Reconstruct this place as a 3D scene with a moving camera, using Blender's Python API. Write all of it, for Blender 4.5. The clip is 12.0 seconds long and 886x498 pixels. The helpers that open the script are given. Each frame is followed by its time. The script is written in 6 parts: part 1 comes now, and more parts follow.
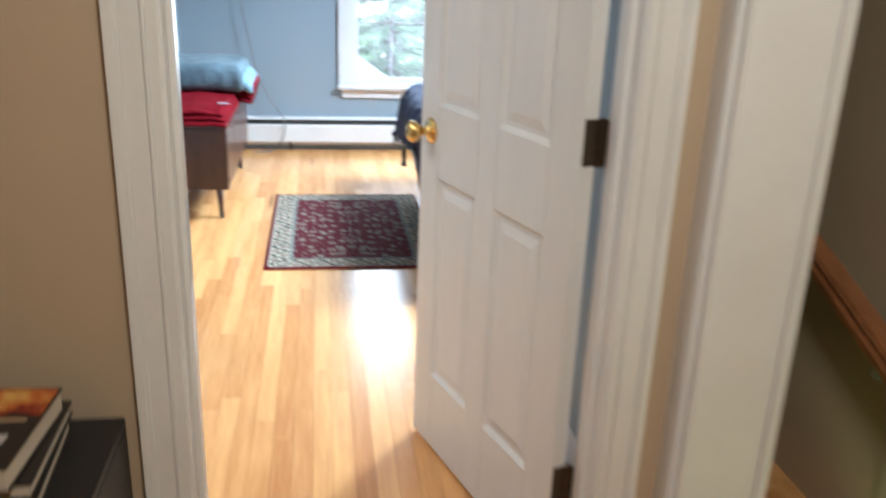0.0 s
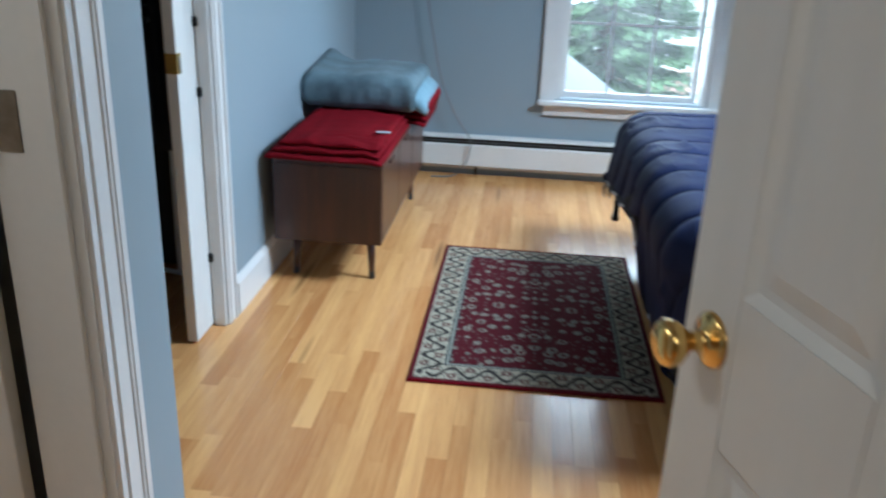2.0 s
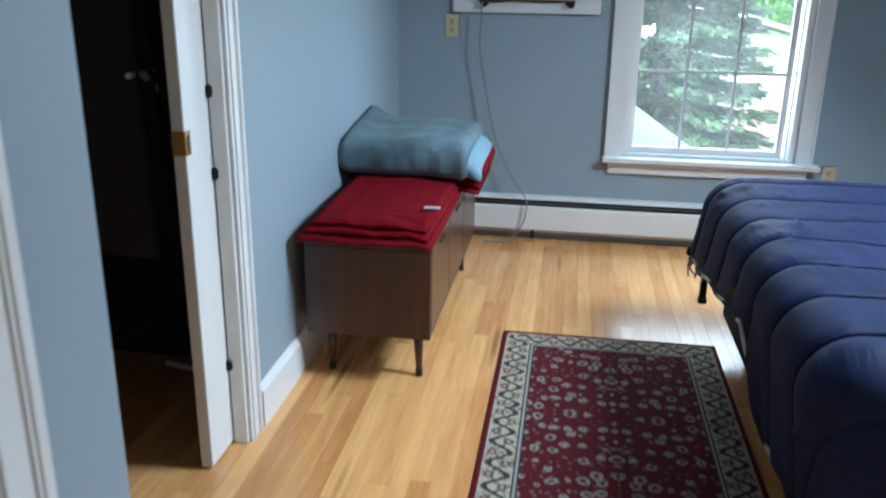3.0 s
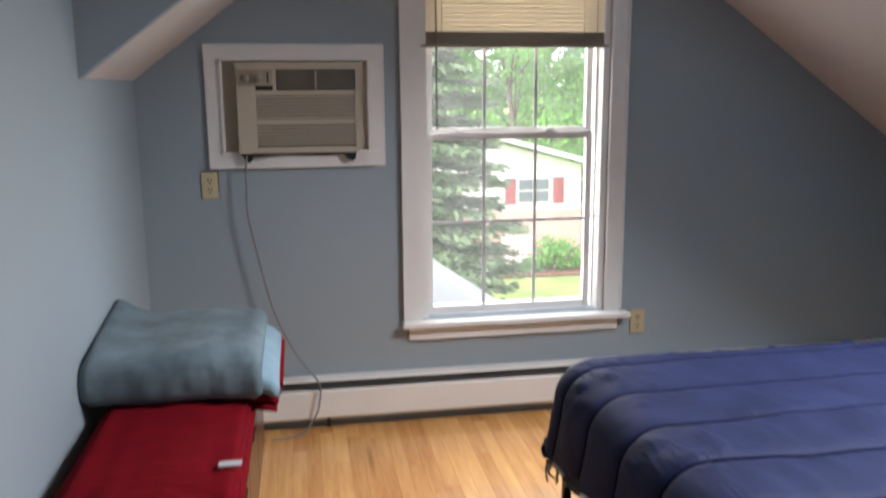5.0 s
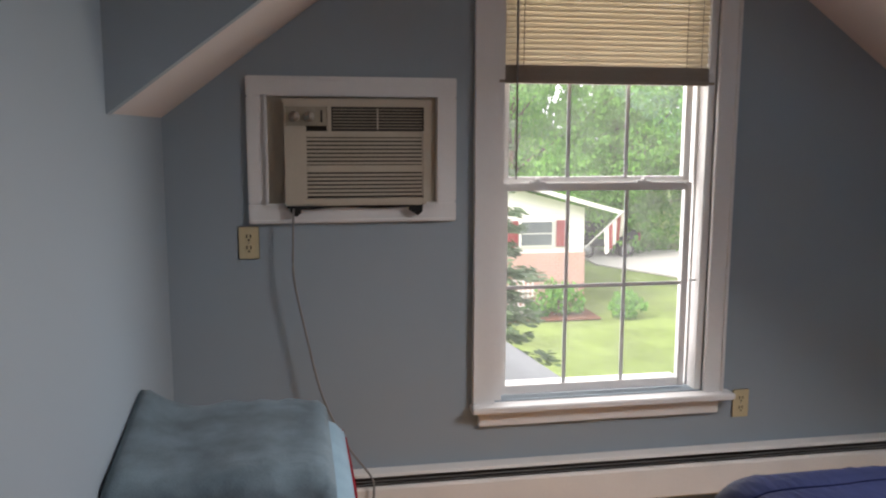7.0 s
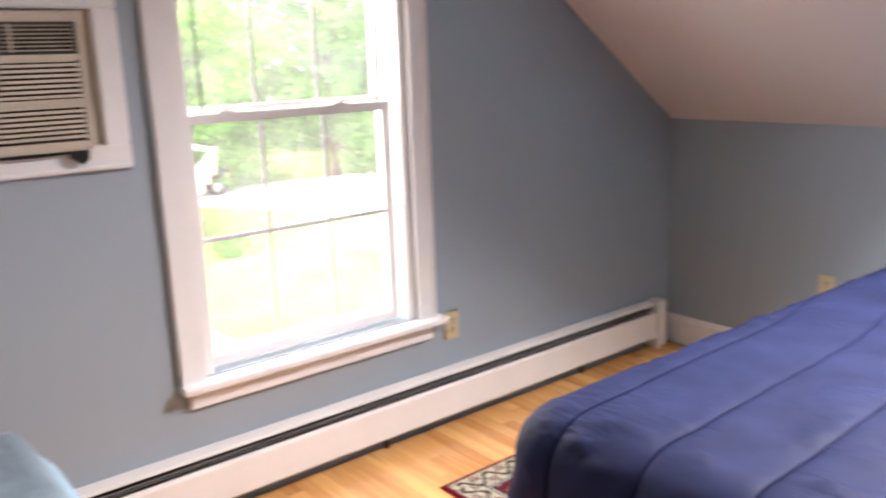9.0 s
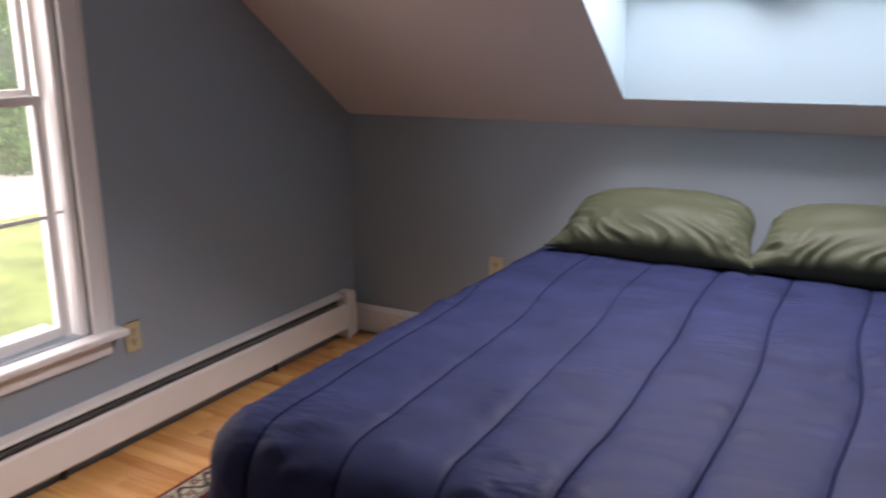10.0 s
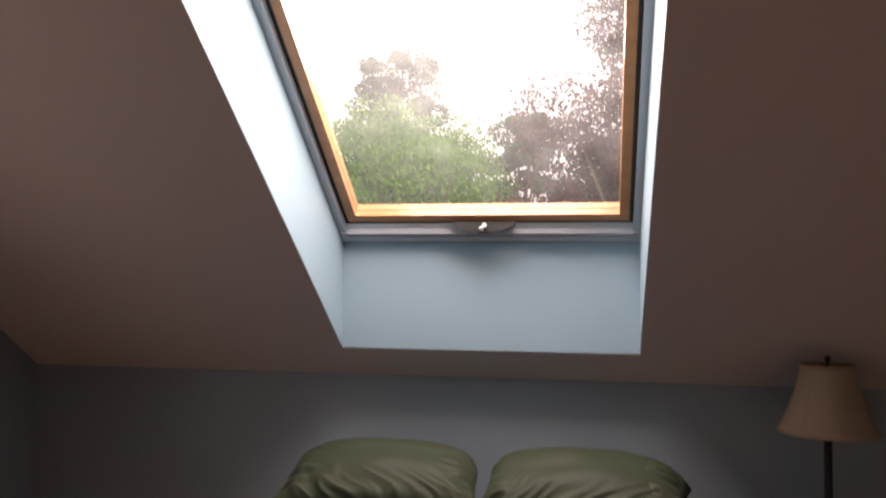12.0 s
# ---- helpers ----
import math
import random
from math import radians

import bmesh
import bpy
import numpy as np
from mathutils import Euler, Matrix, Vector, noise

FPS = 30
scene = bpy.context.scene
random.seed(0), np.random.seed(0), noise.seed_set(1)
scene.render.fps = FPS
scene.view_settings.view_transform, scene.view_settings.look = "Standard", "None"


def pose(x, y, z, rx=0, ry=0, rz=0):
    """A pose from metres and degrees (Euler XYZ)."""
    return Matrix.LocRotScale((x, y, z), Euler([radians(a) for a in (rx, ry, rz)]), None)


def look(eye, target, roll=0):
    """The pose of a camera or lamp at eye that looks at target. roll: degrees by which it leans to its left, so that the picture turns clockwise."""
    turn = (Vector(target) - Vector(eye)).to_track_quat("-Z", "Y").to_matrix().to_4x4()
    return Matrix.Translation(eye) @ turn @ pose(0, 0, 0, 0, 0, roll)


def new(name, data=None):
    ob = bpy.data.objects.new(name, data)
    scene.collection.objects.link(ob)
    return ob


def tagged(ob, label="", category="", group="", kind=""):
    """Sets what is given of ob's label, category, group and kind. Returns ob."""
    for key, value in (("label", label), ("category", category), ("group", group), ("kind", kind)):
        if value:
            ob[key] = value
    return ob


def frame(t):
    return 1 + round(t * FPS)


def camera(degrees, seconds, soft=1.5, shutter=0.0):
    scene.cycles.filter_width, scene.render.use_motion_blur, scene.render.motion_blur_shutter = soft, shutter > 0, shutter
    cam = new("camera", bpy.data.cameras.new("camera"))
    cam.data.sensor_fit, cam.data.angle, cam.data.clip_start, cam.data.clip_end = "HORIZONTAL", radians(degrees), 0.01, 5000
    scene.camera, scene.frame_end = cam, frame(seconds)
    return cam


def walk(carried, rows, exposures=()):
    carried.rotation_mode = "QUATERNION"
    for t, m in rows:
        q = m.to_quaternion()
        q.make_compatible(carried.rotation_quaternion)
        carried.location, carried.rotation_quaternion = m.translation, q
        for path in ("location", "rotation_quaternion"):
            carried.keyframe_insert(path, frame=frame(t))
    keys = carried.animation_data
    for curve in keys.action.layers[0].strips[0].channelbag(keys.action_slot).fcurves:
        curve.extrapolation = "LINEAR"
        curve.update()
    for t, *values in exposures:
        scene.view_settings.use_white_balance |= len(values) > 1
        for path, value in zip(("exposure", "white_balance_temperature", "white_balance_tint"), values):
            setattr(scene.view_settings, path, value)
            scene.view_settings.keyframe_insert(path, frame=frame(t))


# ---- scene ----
cam = camera(56.2, 12.0, 2.1, 0.5)
PATH = [
    (0, (0.02, 0.17, 1.327), (0.307, 2.038, 0.672), 2.2),
    (0.5, (0.077, 0.527, 1.36), (0.145, 2.431, 0.754), 1.9),
    (1, (0.017, 0.813, 1.34), (0.068, 2.711, 0.714), 2.7),
    (1.5, (0.017, 1.114, 1.323), (0.092, 2.989, 0.631), 0.8),
    (2, (0.074, 1.4, 1.331), (-0.101, 3.262, 0.622), 2.2),
    (2.5, (0.049, 1.635, 1.343), (-0.245, 3.491, 0.657), 1.6),
    (2.7, (0.013, 1.747, 1.344), (-0.287, 3.609, 0.679), 1.2),
    (4.3, (-0.2, 2.439, 1.446), (-0.117, 4.368, 0.924), -0.5),
    (4.5, (-0.241, 2.502, 1.45), (-0.027, 4.427, 0.951), -0.0),
    (5, (-0.285, 2.639, 1.489), (0.048, 4.573, 1.107), -0.4),
    (5.5, (-0.269, 2.777, 1.523), (0.042, 4.735, 1.263), -1.3),
    (6, (-0.294, 2.902, 1.513), (0.011, 4.862, 1.258), -1.2),
    (6.5, (-0.395, 3.057, 1.504), (-0.072, 5.011, 1.229), -0.2),
    (8.3, (-0.695, 3.704, 1.459), (0.116, 5.491, 1.074), -1.8),
    (8.5, (-0.705, 3.736, 1.456), (0.249, 5.446, 1.047), -2.1),
    (9, (-0.73, 3.765, 1.443), (0.489, 5.284, 0.99), -2.0),
    (9.5, (-0.761, 3.816, 1.441), (0.807, 4.972, 0.985), -2.2),
    (10, (-0.706, 3.774, 1.451), (0.984, 4.728, 0.967), -0.4),
    (10.5, (-0.633, 3.738, 1.442), (1.167, 4.48, 0.985), 1.0),
    (11, (-0.597, 3.722, 1.453), (1.274, 4.299, 1.042), 0.4),
    (11.5, (-0.592, 3.765, 1.479), (1.367, 4.156, 1.377), 0.6),
    (12, (-0.574, 3.801, 1.491), (1.39, 4.171, 1.567), 0.5),
]
EXPOSURES = [
    (0.0, 1.95, 5050, 1), (0.5, 1.20, 4800, 2), (1.0, 0.90, 4800, 2), (1.5, 1.00, 4850, 2), (2.0, 0.85, 4900, -2), (2.5, 0.90, 4900, -3), (4.5, 0.58, 6100, 10), (5.5, 0.80, 6450, 15),
    (6.5, 0.40, 6550, 16), (8.3, 0.10, 6700, 14), (8.6, 0.50, 6700, 15), (9.0, 1.55, 6750, 22), (9.2, 1.65, 6900, 25), (9.5, 1.05, 6900, 23), (10.0, 0.40, 6900, 26), (10.5, 0.05, 6900, 27),
    (11.0, 0.45, 7200, 29), (11.2, 0.75, 7400, 29), (11.5, 0.25, 7900, 29), (12.0, -0.70, 7700, 27),
]
walk(cam, [(t, look(eye, target, roll)) for t, eye, target, roll in PATH], EXPOSURES)


# ---- world, sun and lamps ----
SUN_UP, SUN_FROM = 34.0, 238.0
world = bpy.data.worlds.new("world")
scene.world = world
world.use_nodes = True
wt = world.node_tree
sky = wt.nodes.new("ShaderNodeTexSky")
sky.sky_type = "NISHITA"
sky.sun_disc = False
sky.sun_elevation = radians(SUN_UP)
sky.sun_rotation = radians(SUN_FROM)
sky.dust_density = 4.0
# a bright overcast veil over the clear sky
veil = wt.nodes.new("ShaderNodeMix")
veil.data_type = "RGBA"
veil.inputs[0].default_value = 0.72
veil.inputs[7].default_value = (18.0, 18.2, 18.4, 1)
wt.links.new(sky.outputs[0], veil.inputs[6])
wt.links.new(veil.outputs[2], wt.nodes["Background"].inputs[0])
wt.nodes["Background"].inputs[1].default_value = 0.15


def lamp(name, kind, energy, m, color=(1, 1, 1), **extra):
    data = bpy.data.lights.new(name, kind)
    data.energy, data.color = energy, color
    if "size" in extra:
        data.shape, data.size, data.size_y = "RECTANGLE", extra["size"], extra["size_y"]
    if "angle" in extra:
        data.angle = radians(extra["angle"])
    if "soft" in extra:
        data.shadow_soft_size = extra["soft"]
    ob = new(name, data)
    ob.matrix_world = m
    return ob


a = radians(SUN_FROM)
sun_way = Vector((math.sin(a) * math.cos(radians(SUN_UP)), math.cos(a) * math.cos(radians(SUN_UP)), math.sin(radians(SUN_UP))))
lamp("sun", "SUN", 5.0, look(sun_way * 50, (0, 0, 0)), (1.0, 0.95, 0.88), angle=25)
# daylight standing in the window and the skylight
lamp("window_daylight", "AREA", 12, look((0.66, 6.42, 1.27), (0.5, 4.0, 0.9)), (1.0, 0.97, 0.94), size=0.78, size_y=1.5)
lamp("skylight_daylight", "AREA", 74, look((1.95, 4.21, 2.44), (1.53, 4.21, 1.58)), (0.97, 0.98, 1.0), size=0.85, size_y=0.80)
# unseen warm fill lights, added below the ceilings of the hall and the side room
lamp("hall_fill", "AREA", 7.5, look((0.35, 0.25, 2.3), (0.3, 0.6, 0)), (1.0, 0.80, 0.60), size=0.35, size_y=0.35)
lamp("side_room_fill", "AREA", 4.5, look((-1.3, 1.95, 2.25), (-1.0, 2.1, 0)), (1.0, 0.86, 0.72), size=0.4, size_y=0.4)


# ---- materials ----
def nodes(name):
    m = bpy.data.materials.new(name)
    m.use_nodes = True
    t = m.node_tree
    return m, t, t.nodes["Principled BSDF"]


def ramp(t, fac, stops):
    r = t.nodes.new("ShaderNodeValToRGB")
    el = r.color_ramp.elements
    while len(el) < len(stops):
        el.new(0.5)
    for e, (p, c) in zip(el, stops):
        e.position, e.color = p, (*c, 1)
    t.links.new(fac, r.inputs[0])
    return r.outputs[0]


def noise_tex(t, vec, scale, detail=3.0, rough=0.55):
    n = t.nodes.new("ShaderNodeTexNoise")
    n.inputs["Scale"].default_value, n.inputs["Detail"].default_value = scale, detail
    n.inputs["Roughness"].default_value = rough
    if vec is not None:
        t.links.new(vec, n.inputs["Vector"])
    return n.outputs["Fac"]


def calc(t, op, a, b=None, c=None):
    n = t.nodes.new("ShaderNodeMath")
    n.operation = op
    for k, v in enumerate((a, b, c)):
        if v is None:
            continue
        if isinstance(v, (int, float)):
            n.inputs[k].default_value = v
        else:
            t.links.new(v, n.inputs[k])
    return n.outputs[0]


def blend(t, fac, a, b, kind="MIX"):
    n = t.nodes.new("ShaderNodeMix")
    n.data_type, n.blend_type = "RGBA", kind
    for k, v in ((0, fac), (6, a), (7, b)):
        if isinstance(v, (int, float)):
            n.inputs[k].default_value = v
        elif isinstance(v, tuple):
            n.inputs[k].default_value = (*v, 1)
        else:
            t.links.new(v, n.inputs[k])
    return n.outputs[2]


def blend_value(t, fac, a, b):
    """b where fac is one, a where it is nought."""
    return calc(t, "ADD", calc(t, "MULTIPLY", fac, b), calc(t, "MULTIPLY", calc(t, "SUBTRACT", 1.0, fac), a))


def coords(t, scale=(1, 1, 1), kind="Object"):
    c = t.nodes.new("ShaderNodeTexCoord")
    m = t.nodes.new("ShaderNodeMapping")
    m.inputs["Scale"].default_value = scale
    t.links.new(c.outputs[kind], m.inputs[0])
    return m.outputs[0]


def bump(t, bsdf, height, strength, distance=0.002):
    b = t.nodes.new("ShaderNodeBump")
    b.inputs["Strength"].default_value, b.inputs["Distance"].default_value = strength, distance
    t.links.new(height, b.inputs["Height"])
    t.links.new(b.outputs[0], bsdf.inputs["Normal"])


def plain(name, color, rough=0.5, metal=0.0, var=0.12, scale=3.0, fine=90.0, relief=0.15, sheen=0.0, stretch=(1, 1, 1), spec=0.5):
    """A surface with stains at a large scale, grain at a fine one, and uneven gloss."""
    m, t, b = nodes(name)
    v = coords(t, stretch)
    big, small = noise_tex(t, v, scale, 4), noise_tex(t, v, fine, 2)
    dark = tuple(c * (1 - var) for c in color)
    light = tuple(min(1, c * (1 + var)) for c in color)
    col = ramp(t, big, [(0.3, dark), (0.7, light)])
    col = blend(t, 0.25, col, ramp(t, small, [(0.3, dark), (0.7, light)]))
    t.links.new(col, b.inputs["Base Color"])
    t.links.new(calc(t, "MULTIPLY_ADD", big, 0.16, rough - 0.08), b.inputs["Roughness"])
    b.inputs["Metallic"].default_value = metal
    b.inputs["Specular IOR Level"].default_value = spec
    if sheen:
        b.inputs["Sheen Weight"].default_value, b.inputs["Sheen Roughness"].default_value = sheen, 0.4
    if relief:
        bump(t, b, small, relief, 0.0015)
    return m


def wood(name, dark, light, rough=0.35, along=(12, 1.2, 12), coat=0.0, random_tone=0.0, island=False, knots=False):
    m, t, b = nodes(name)
    v = coords(t, along)
    if random_tone:
        g = t.nodes.new("ShaderNodeNewGeometry") if island else t.nodes.new("ShaderNodeObjectInfo")
        rnd = g.outputs["Random Per Island" if island else "Random"]
        s = t.nodes.new("ShaderNodeVectorMath")
        s.operation = "ADD"
        comb = t.nodes.new("ShaderNodeCombineXYZ")
        for k in range(3):
            t.links.new(calc(t, "MULTIPLY", rnd, 37.0 + 11 * k), comb.inputs[k])
        t.links.new(v, s.inputs[0])
        t.links.new(comb.outputs[0], s.inputs[1])
        v = s.outputs[0]
    grain = noise_tex(t, v, 2.2, 5, 0.6)
    streak = noise_tex(t, v, 9.0, 3, 0.7)
    fac = calc(t, "ADD", calc(t, "MULTIPLY", grain, 0.7), calc(t, "MULTIPLY", streak, 0.3))
    if random_tone:
        fac = calc(t, "ADD", fac, calc(t, "MULTIPLY", calc(t, "SUBTRACT", rnd, 0.5), random_tone))
    col = ramp(t, fac, [(0.25, dark), (0.75, light)])
    if knots:
        k = t.nodes.new("ShaderNodeTexVoronoi")
        k.inputs["Scale"].default_value = 0.55
        t.links.new(v, k.inputs["Vector"])
        col = blend(t, ramp(t, k.outputs["Distance"], [(0.05, (0.75, 0.75, 0.75)), (0.13, (0, 0, 0))]), col, tuple(c * 0.35 for c in dark))
    t.links.new(col, b.inputs["Base Color"])
    t.links.new(calc(t, "MULTIPLY_ADD", streak, 0.12, rough - 0.06), b.inputs["Roughness"])
    b.inputs["Coat Weight"].default_value, b.inputs["Coat Roughness"].default_value = coat, 0.12
    bump(t, b, streak, 0.08, 0.001)
    return m


def leafy(name, dark, light, thin=0.35):
    m, t, b = nodes(name)
    g = t.nodes.new("ShaderNodeNewGeometry")
    col = ramp(t, g.outputs["Random Per Island"], [(0.0, dark), (1.0, light)])
    t.links.new(col, b.inputs["Base Color"])
    b.inputs["Roughness"].default_value = 0.6
    tr = t.nodes.new("ShaderNodeBsdfTranslucent")
    t.links.new(col, tr.inputs[0])
    mx = t.nodes.new("ShaderNodeMixShader")
    mx.inputs[0].default_value = thin
    t.links.new(b.outputs[0], mx.inputs[1])
    t.links.new(tr.outputs[0], mx.inputs[2])
    t.links.new(mx.outputs[0], t.nodes["Material Output"].inputs[0])
    return m


def clear_glass(name, haze):
    """Clear glass with a translucent film added for the washed-out haze of glare outside."""
    m, t, b = nodes(name)
    tr, gl, lw = t.nodes.new("ShaderNodeBsdfTransparent"), t.nodes.new("ShaderNodeBsdfGlossy"), t.nodes.new("ShaderNodeLayerWeight")
    gl.inputs["Roughness"].default_value = 0.02
    fac = calc(t, "MULTIPLY_ADD", calc(t, "POWER", lw.outputs["Facing"], 4.0), 0.3, 0.03)
    film = t.nodes.new("ShaderNodeBsdfTranslucent")
    film.inputs[0].default_value = (0.8, 0.8, 0.78, 1)
    md, mx = t.nodes.new("ShaderNodeMixShader"), t.nodes.new("ShaderNodeMixShader")
    mottle = noise_tex(t, coords(t), 7.0, 4)
    t.links.new(calc(t, "MULTIPLY", mottle, haze * 2), md.inputs[0])
    t.links.new(tr.outputs[0], md.inputs[1])
    t.links.new(film.outputs[0], md.inputs[2])
    t.links.new(fac, mx.inputs[0])
    t.links.new(md.outputs[0], mx.inputs[1])
    t.links.new(gl.outputs[0], mx.inputs[2])
    t.links.new(mx.outputs[0], t.nodes["Material Output"].inputs[0])
    return m


def rug_material(hx, hy):
    """Red field with grey-green flowers, ivory border with scrolls, dark red rim; around the rug's middle."""
    m, t, b = nodes("woven_rug")
    c = t.nodes.new("ShaderNodeTexCoord").outputs["Object"]
    sep = t.nodes.new("ShaderNodeSeparateXYZ")
    t.links.new(c, sep.inputs[0])
    ax, ay = calc(t, "ABSOLUTE", sep.outputs[0]), calc(t, "ABSOLUTE", sep.outputs[1])
    edge = calc(t, "MINIMUM", calc(t, "SUBTRACT", hx, ax), calc(t, "SUBTRACT", hy, ay))
    mirror = t.nodes.new("ShaderNodeCombineXYZ")
    t.links.new(ax, mirror.inputs[0])
    t.links.new(ay, mirror.inputs[1])

    def cells(scale, low, high, vec, loose=1.0):
        n = t.nodes.new("ShaderNodeTexVoronoi")
        n.inputs["Scale"].default_value, n.inputs["Randomness"].default_value = scale, loose
        t.links.new(vec, n.inputs["Vector"])
        return ramp(t, n.outputs["Distance"], [(low, (1, 1, 1)), (high, (0, 0, 0))]), n.outputs["Color"]

    mv = mirror.outputs[0]
    wob = t.nodes.new("ShaderNodeTexNoise")
    wob.inputs["Scale"].default_value, wob.inputs["Detail"].default_value = 14.0, 2.0
    t.links.new(mv, wob.inputs["Vector"])
    push = t.nodes.new("ShaderNodeVectorMath")
    push.operation = "MULTIPLY_ADD"
    push.inputs[1].default_value = (0.03, 0.03, 0.0)
    t.links.new(wob.outputs["Color"], push.inputs[0])
    t.links.new(mv, push.inputs[2])
    warped = push.outputs[0]
    flowers, _ = cells(21.0, 0.36, 0.42, warped, 0.55)
    hearts, _ = cells(21.0, 0.15, 0.20, warped, 0.55)
    small, _ = cells(40.0, 0.24, 0.30, warped, 0.6)
    red, cream, grey, navy = (0.082, 0.010, 0.015), (0.42, 0.375, 0.28), (0.12, 0.115, 0.10), (0.03, 0.035, 0.05)
    petals = noise_tex(t, mv, 95, 1)
    leafs = blend(t, ramp(t, petals, [(0.42, (0, 0, 0)), (0.5, (1, 1, 1))]), grey, (0.27, 0.24, 0.19))
    field = blend(t, flowers, red, leafs)
    field = blend(t, hearts, field, red)
    field = blend(t, small, field, (0.13, 0.085, 0.075))
    # border: a dark vine winding along the edge, a flower in each of its bends
    along = blend_value(t, calc(t, "LESS_THAN", calc(t, "SUBTRACT", hx, ax), calc(t, "SUBTRACT", hy, ay)), ax, ay)
    wave = calc(t, "SINE", calc(t, "MULTIPLY", along, 2 * math.pi / 0.118))
    off = calc(t, "SUBTRACT", edge, 0.062)
    vine = calc(t, "ABSOLUTE", calc(t, "SUBTRACT", off, calc(t, "MULTIPLY", wave, 0.030)))
    hook = calc(t, "ABSOLUTE", calc(t, "ADD", off, calc(t, "MULTIPLY", wave, 0.016)))
    step = calc(t, "SUBTRACT", calc(t, "PINGPONG", calc(t, "ADD", along, 0.0295), 0.059), 0.0295)
    side = calc(t, "MULTIPLY", calc(t, "SIGN", wave), -0.022)
    du = calc(t, "SUBTRACT", calc(t, "ABSOLUTE", step), 0.0295)
    dv = calc(t, "SUBTRACT", off, side)
    bloom = calc(t, "SQRT", calc(t, "ADD", calc(t, "MULTIPLY", du, du), calc(t, "MULTIPLY", dv, dv)))
    fray = calc(t, "MULTIPLY", calc(t, "SUBTRACT", noise_tex(t, mv, 70, 2), 0.5), 0.016)
    dark = (0.045, 0.038, 0.034)
    border = blend(t, ramp(t, calc(t, "ADD", hook, fray), [(0.003, (1, 1, 1)), (0.006, (0, 0, 0))]), cream, (0.15, 0.13, 0.10))
    curl = calc(t, "ABSOLUTE", calc(t, "SUBTRACT", noise_tex(t, mv, 30, 1), 0.5))
    border = blend(t, ramp(t, curl, [(0.022, (0.8, 0.8, 0.8)), (0.04, (0, 0, 0))]), border, (0.10, 0.085, 0.07))
    border = blend(t, ramp(t, calc(t, "ADD", vine, fray), [(0.008, (1, 1, 1)), (0.011, (0, 0, 0))]), border, dark)
    border = blend(t, ramp(t, calc(t, "ADD", bloom, fray), [(0.013, (1, 1, 1)), (0.017, (0, 0, 0))]), border, (0.13, 0.06, 0.05))
    border = blend(t, ramp(t, bloom, [(0.005, (1, 1, 1)), (0.007, (0, 0, 0))]), border, cream)

    def over(limit, below, above):
        return blend(t, calc(t, "GREATER_THAN", edge, limit), below, above)

    col = over(0.016, (0.10, 0.008, 0.014), border)
    col = over(0.108, col, navy)
    col = over(0.113, col, (0.3, 0.3, 0.24))
    col = over(0.121, col, navy)
    col = over(0.125, col, field)
    pile = noise_tex(t, c, 420, 1)
    col = blend(t, 0.35, col, ramp(t, pile, [(0.3, (0.2, 0.2, 0.2)), (0.7, (1, 1, 1))]), "MULTIPLY")
    t.links.new(col, b.inputs["Base Color"])
    b.inputs["Roughness"].default_value = 0.95
    b.inputs["Specular IOR Level"].default_value = 0.1
    bump(t, b, pile, 0.5, 0.003)
    return m


M_BLUE = plain("blue_wall_paint", (0.282, 0.338, 0.376), 0.55, var=0.035, scale=1.5, fine=260, relief=0.10)
M_TAN = plain("tan_wall_paint", (0.47, 0.37, 0.25), 0.55, var=0.04, scale=1.5, fine=260, relief=0.10)
M_CEIL = plain("ceiling_paint", (0.66, 0.59, 0.55), 0.7, var=0.03, scale=1.2, fine=200, relief=0.12)
M_WHITE = plain("white_gloss_paint", (0.74, 0.73, 0.71), 0.32, var=0.04, scale=5, fine=60, relief=0.05)
M_DOOR = plain("white_door_paint", (0.72, 0.71, 0.68), 0.38, var=0.03, scale=4, fine=50, relief=0.08, stretch=(6, 6, 1))
M_HEAT = plain("white_enamel", (0.72, 0.70, 0.66), 0.35, var=0.05, scale=4)
M_SILVER = plain("grey_aluminium", (0.45, 0.46, 0.48), 0.35, 0.7, var=0.06)
M_BLACK = plain("black_paint", (0.012, 0.012, 0.013), 0.45, var=0.2)
M_DARK = plain("painted_closet_shade", (0.006, 0.006, 0.006), 0.7)
M_LEDGE = plain("pale_grey_aluminium", (0.50, 0.52, 0.55), 0.4, 0.15, var=0.05)
M_HANDLE = plain("dark_grey_plastic", (0.016, 0.015, 0.014), 0.55, var=0.15)
M_BRASS = plain("polished_brass", (0.72, 0.50, 0.17), 0.16, 1.0, var=0.08, relief=0.03)
M_BRONZE = plain("aged_bronze", (0.10, 0.075, 0.05), 0.42, 0.8, var=0.3, scale=20)
M_NICKEL = plain("worn_nickel", (0.33, 0.30, 0.26), 0.4, 0.85, var=0.25, scale=25)
M_BEIGE = plain("aged_beige_plastic", (0.49, 0.435, 0.345), 0.45, var=0.07, scale=6)
M_BEIGE_DK = plain("stained_beige_plastic", (0.34, 0.30, 0.23), 0.5, var=0.2, scale=14)
M_GRILLE = plain("dark_plastic_and_slot_shade", (0.05, 0.042, 0.032), 0.6, var=0.2)
M_IVORY = plain("ivory_plastic", (0.55, 0.47, 0.29), 0.35, var=0.05)
M_BLIND = leafy("ivory_blind_slat", (0.62, 0.56, 0.45), (0.68, 0.61, 0.49), 0.32)
M_BLINDRAIL = plain("tan_blind_rail", (0.29, 0.23, 0.17), 0.5)
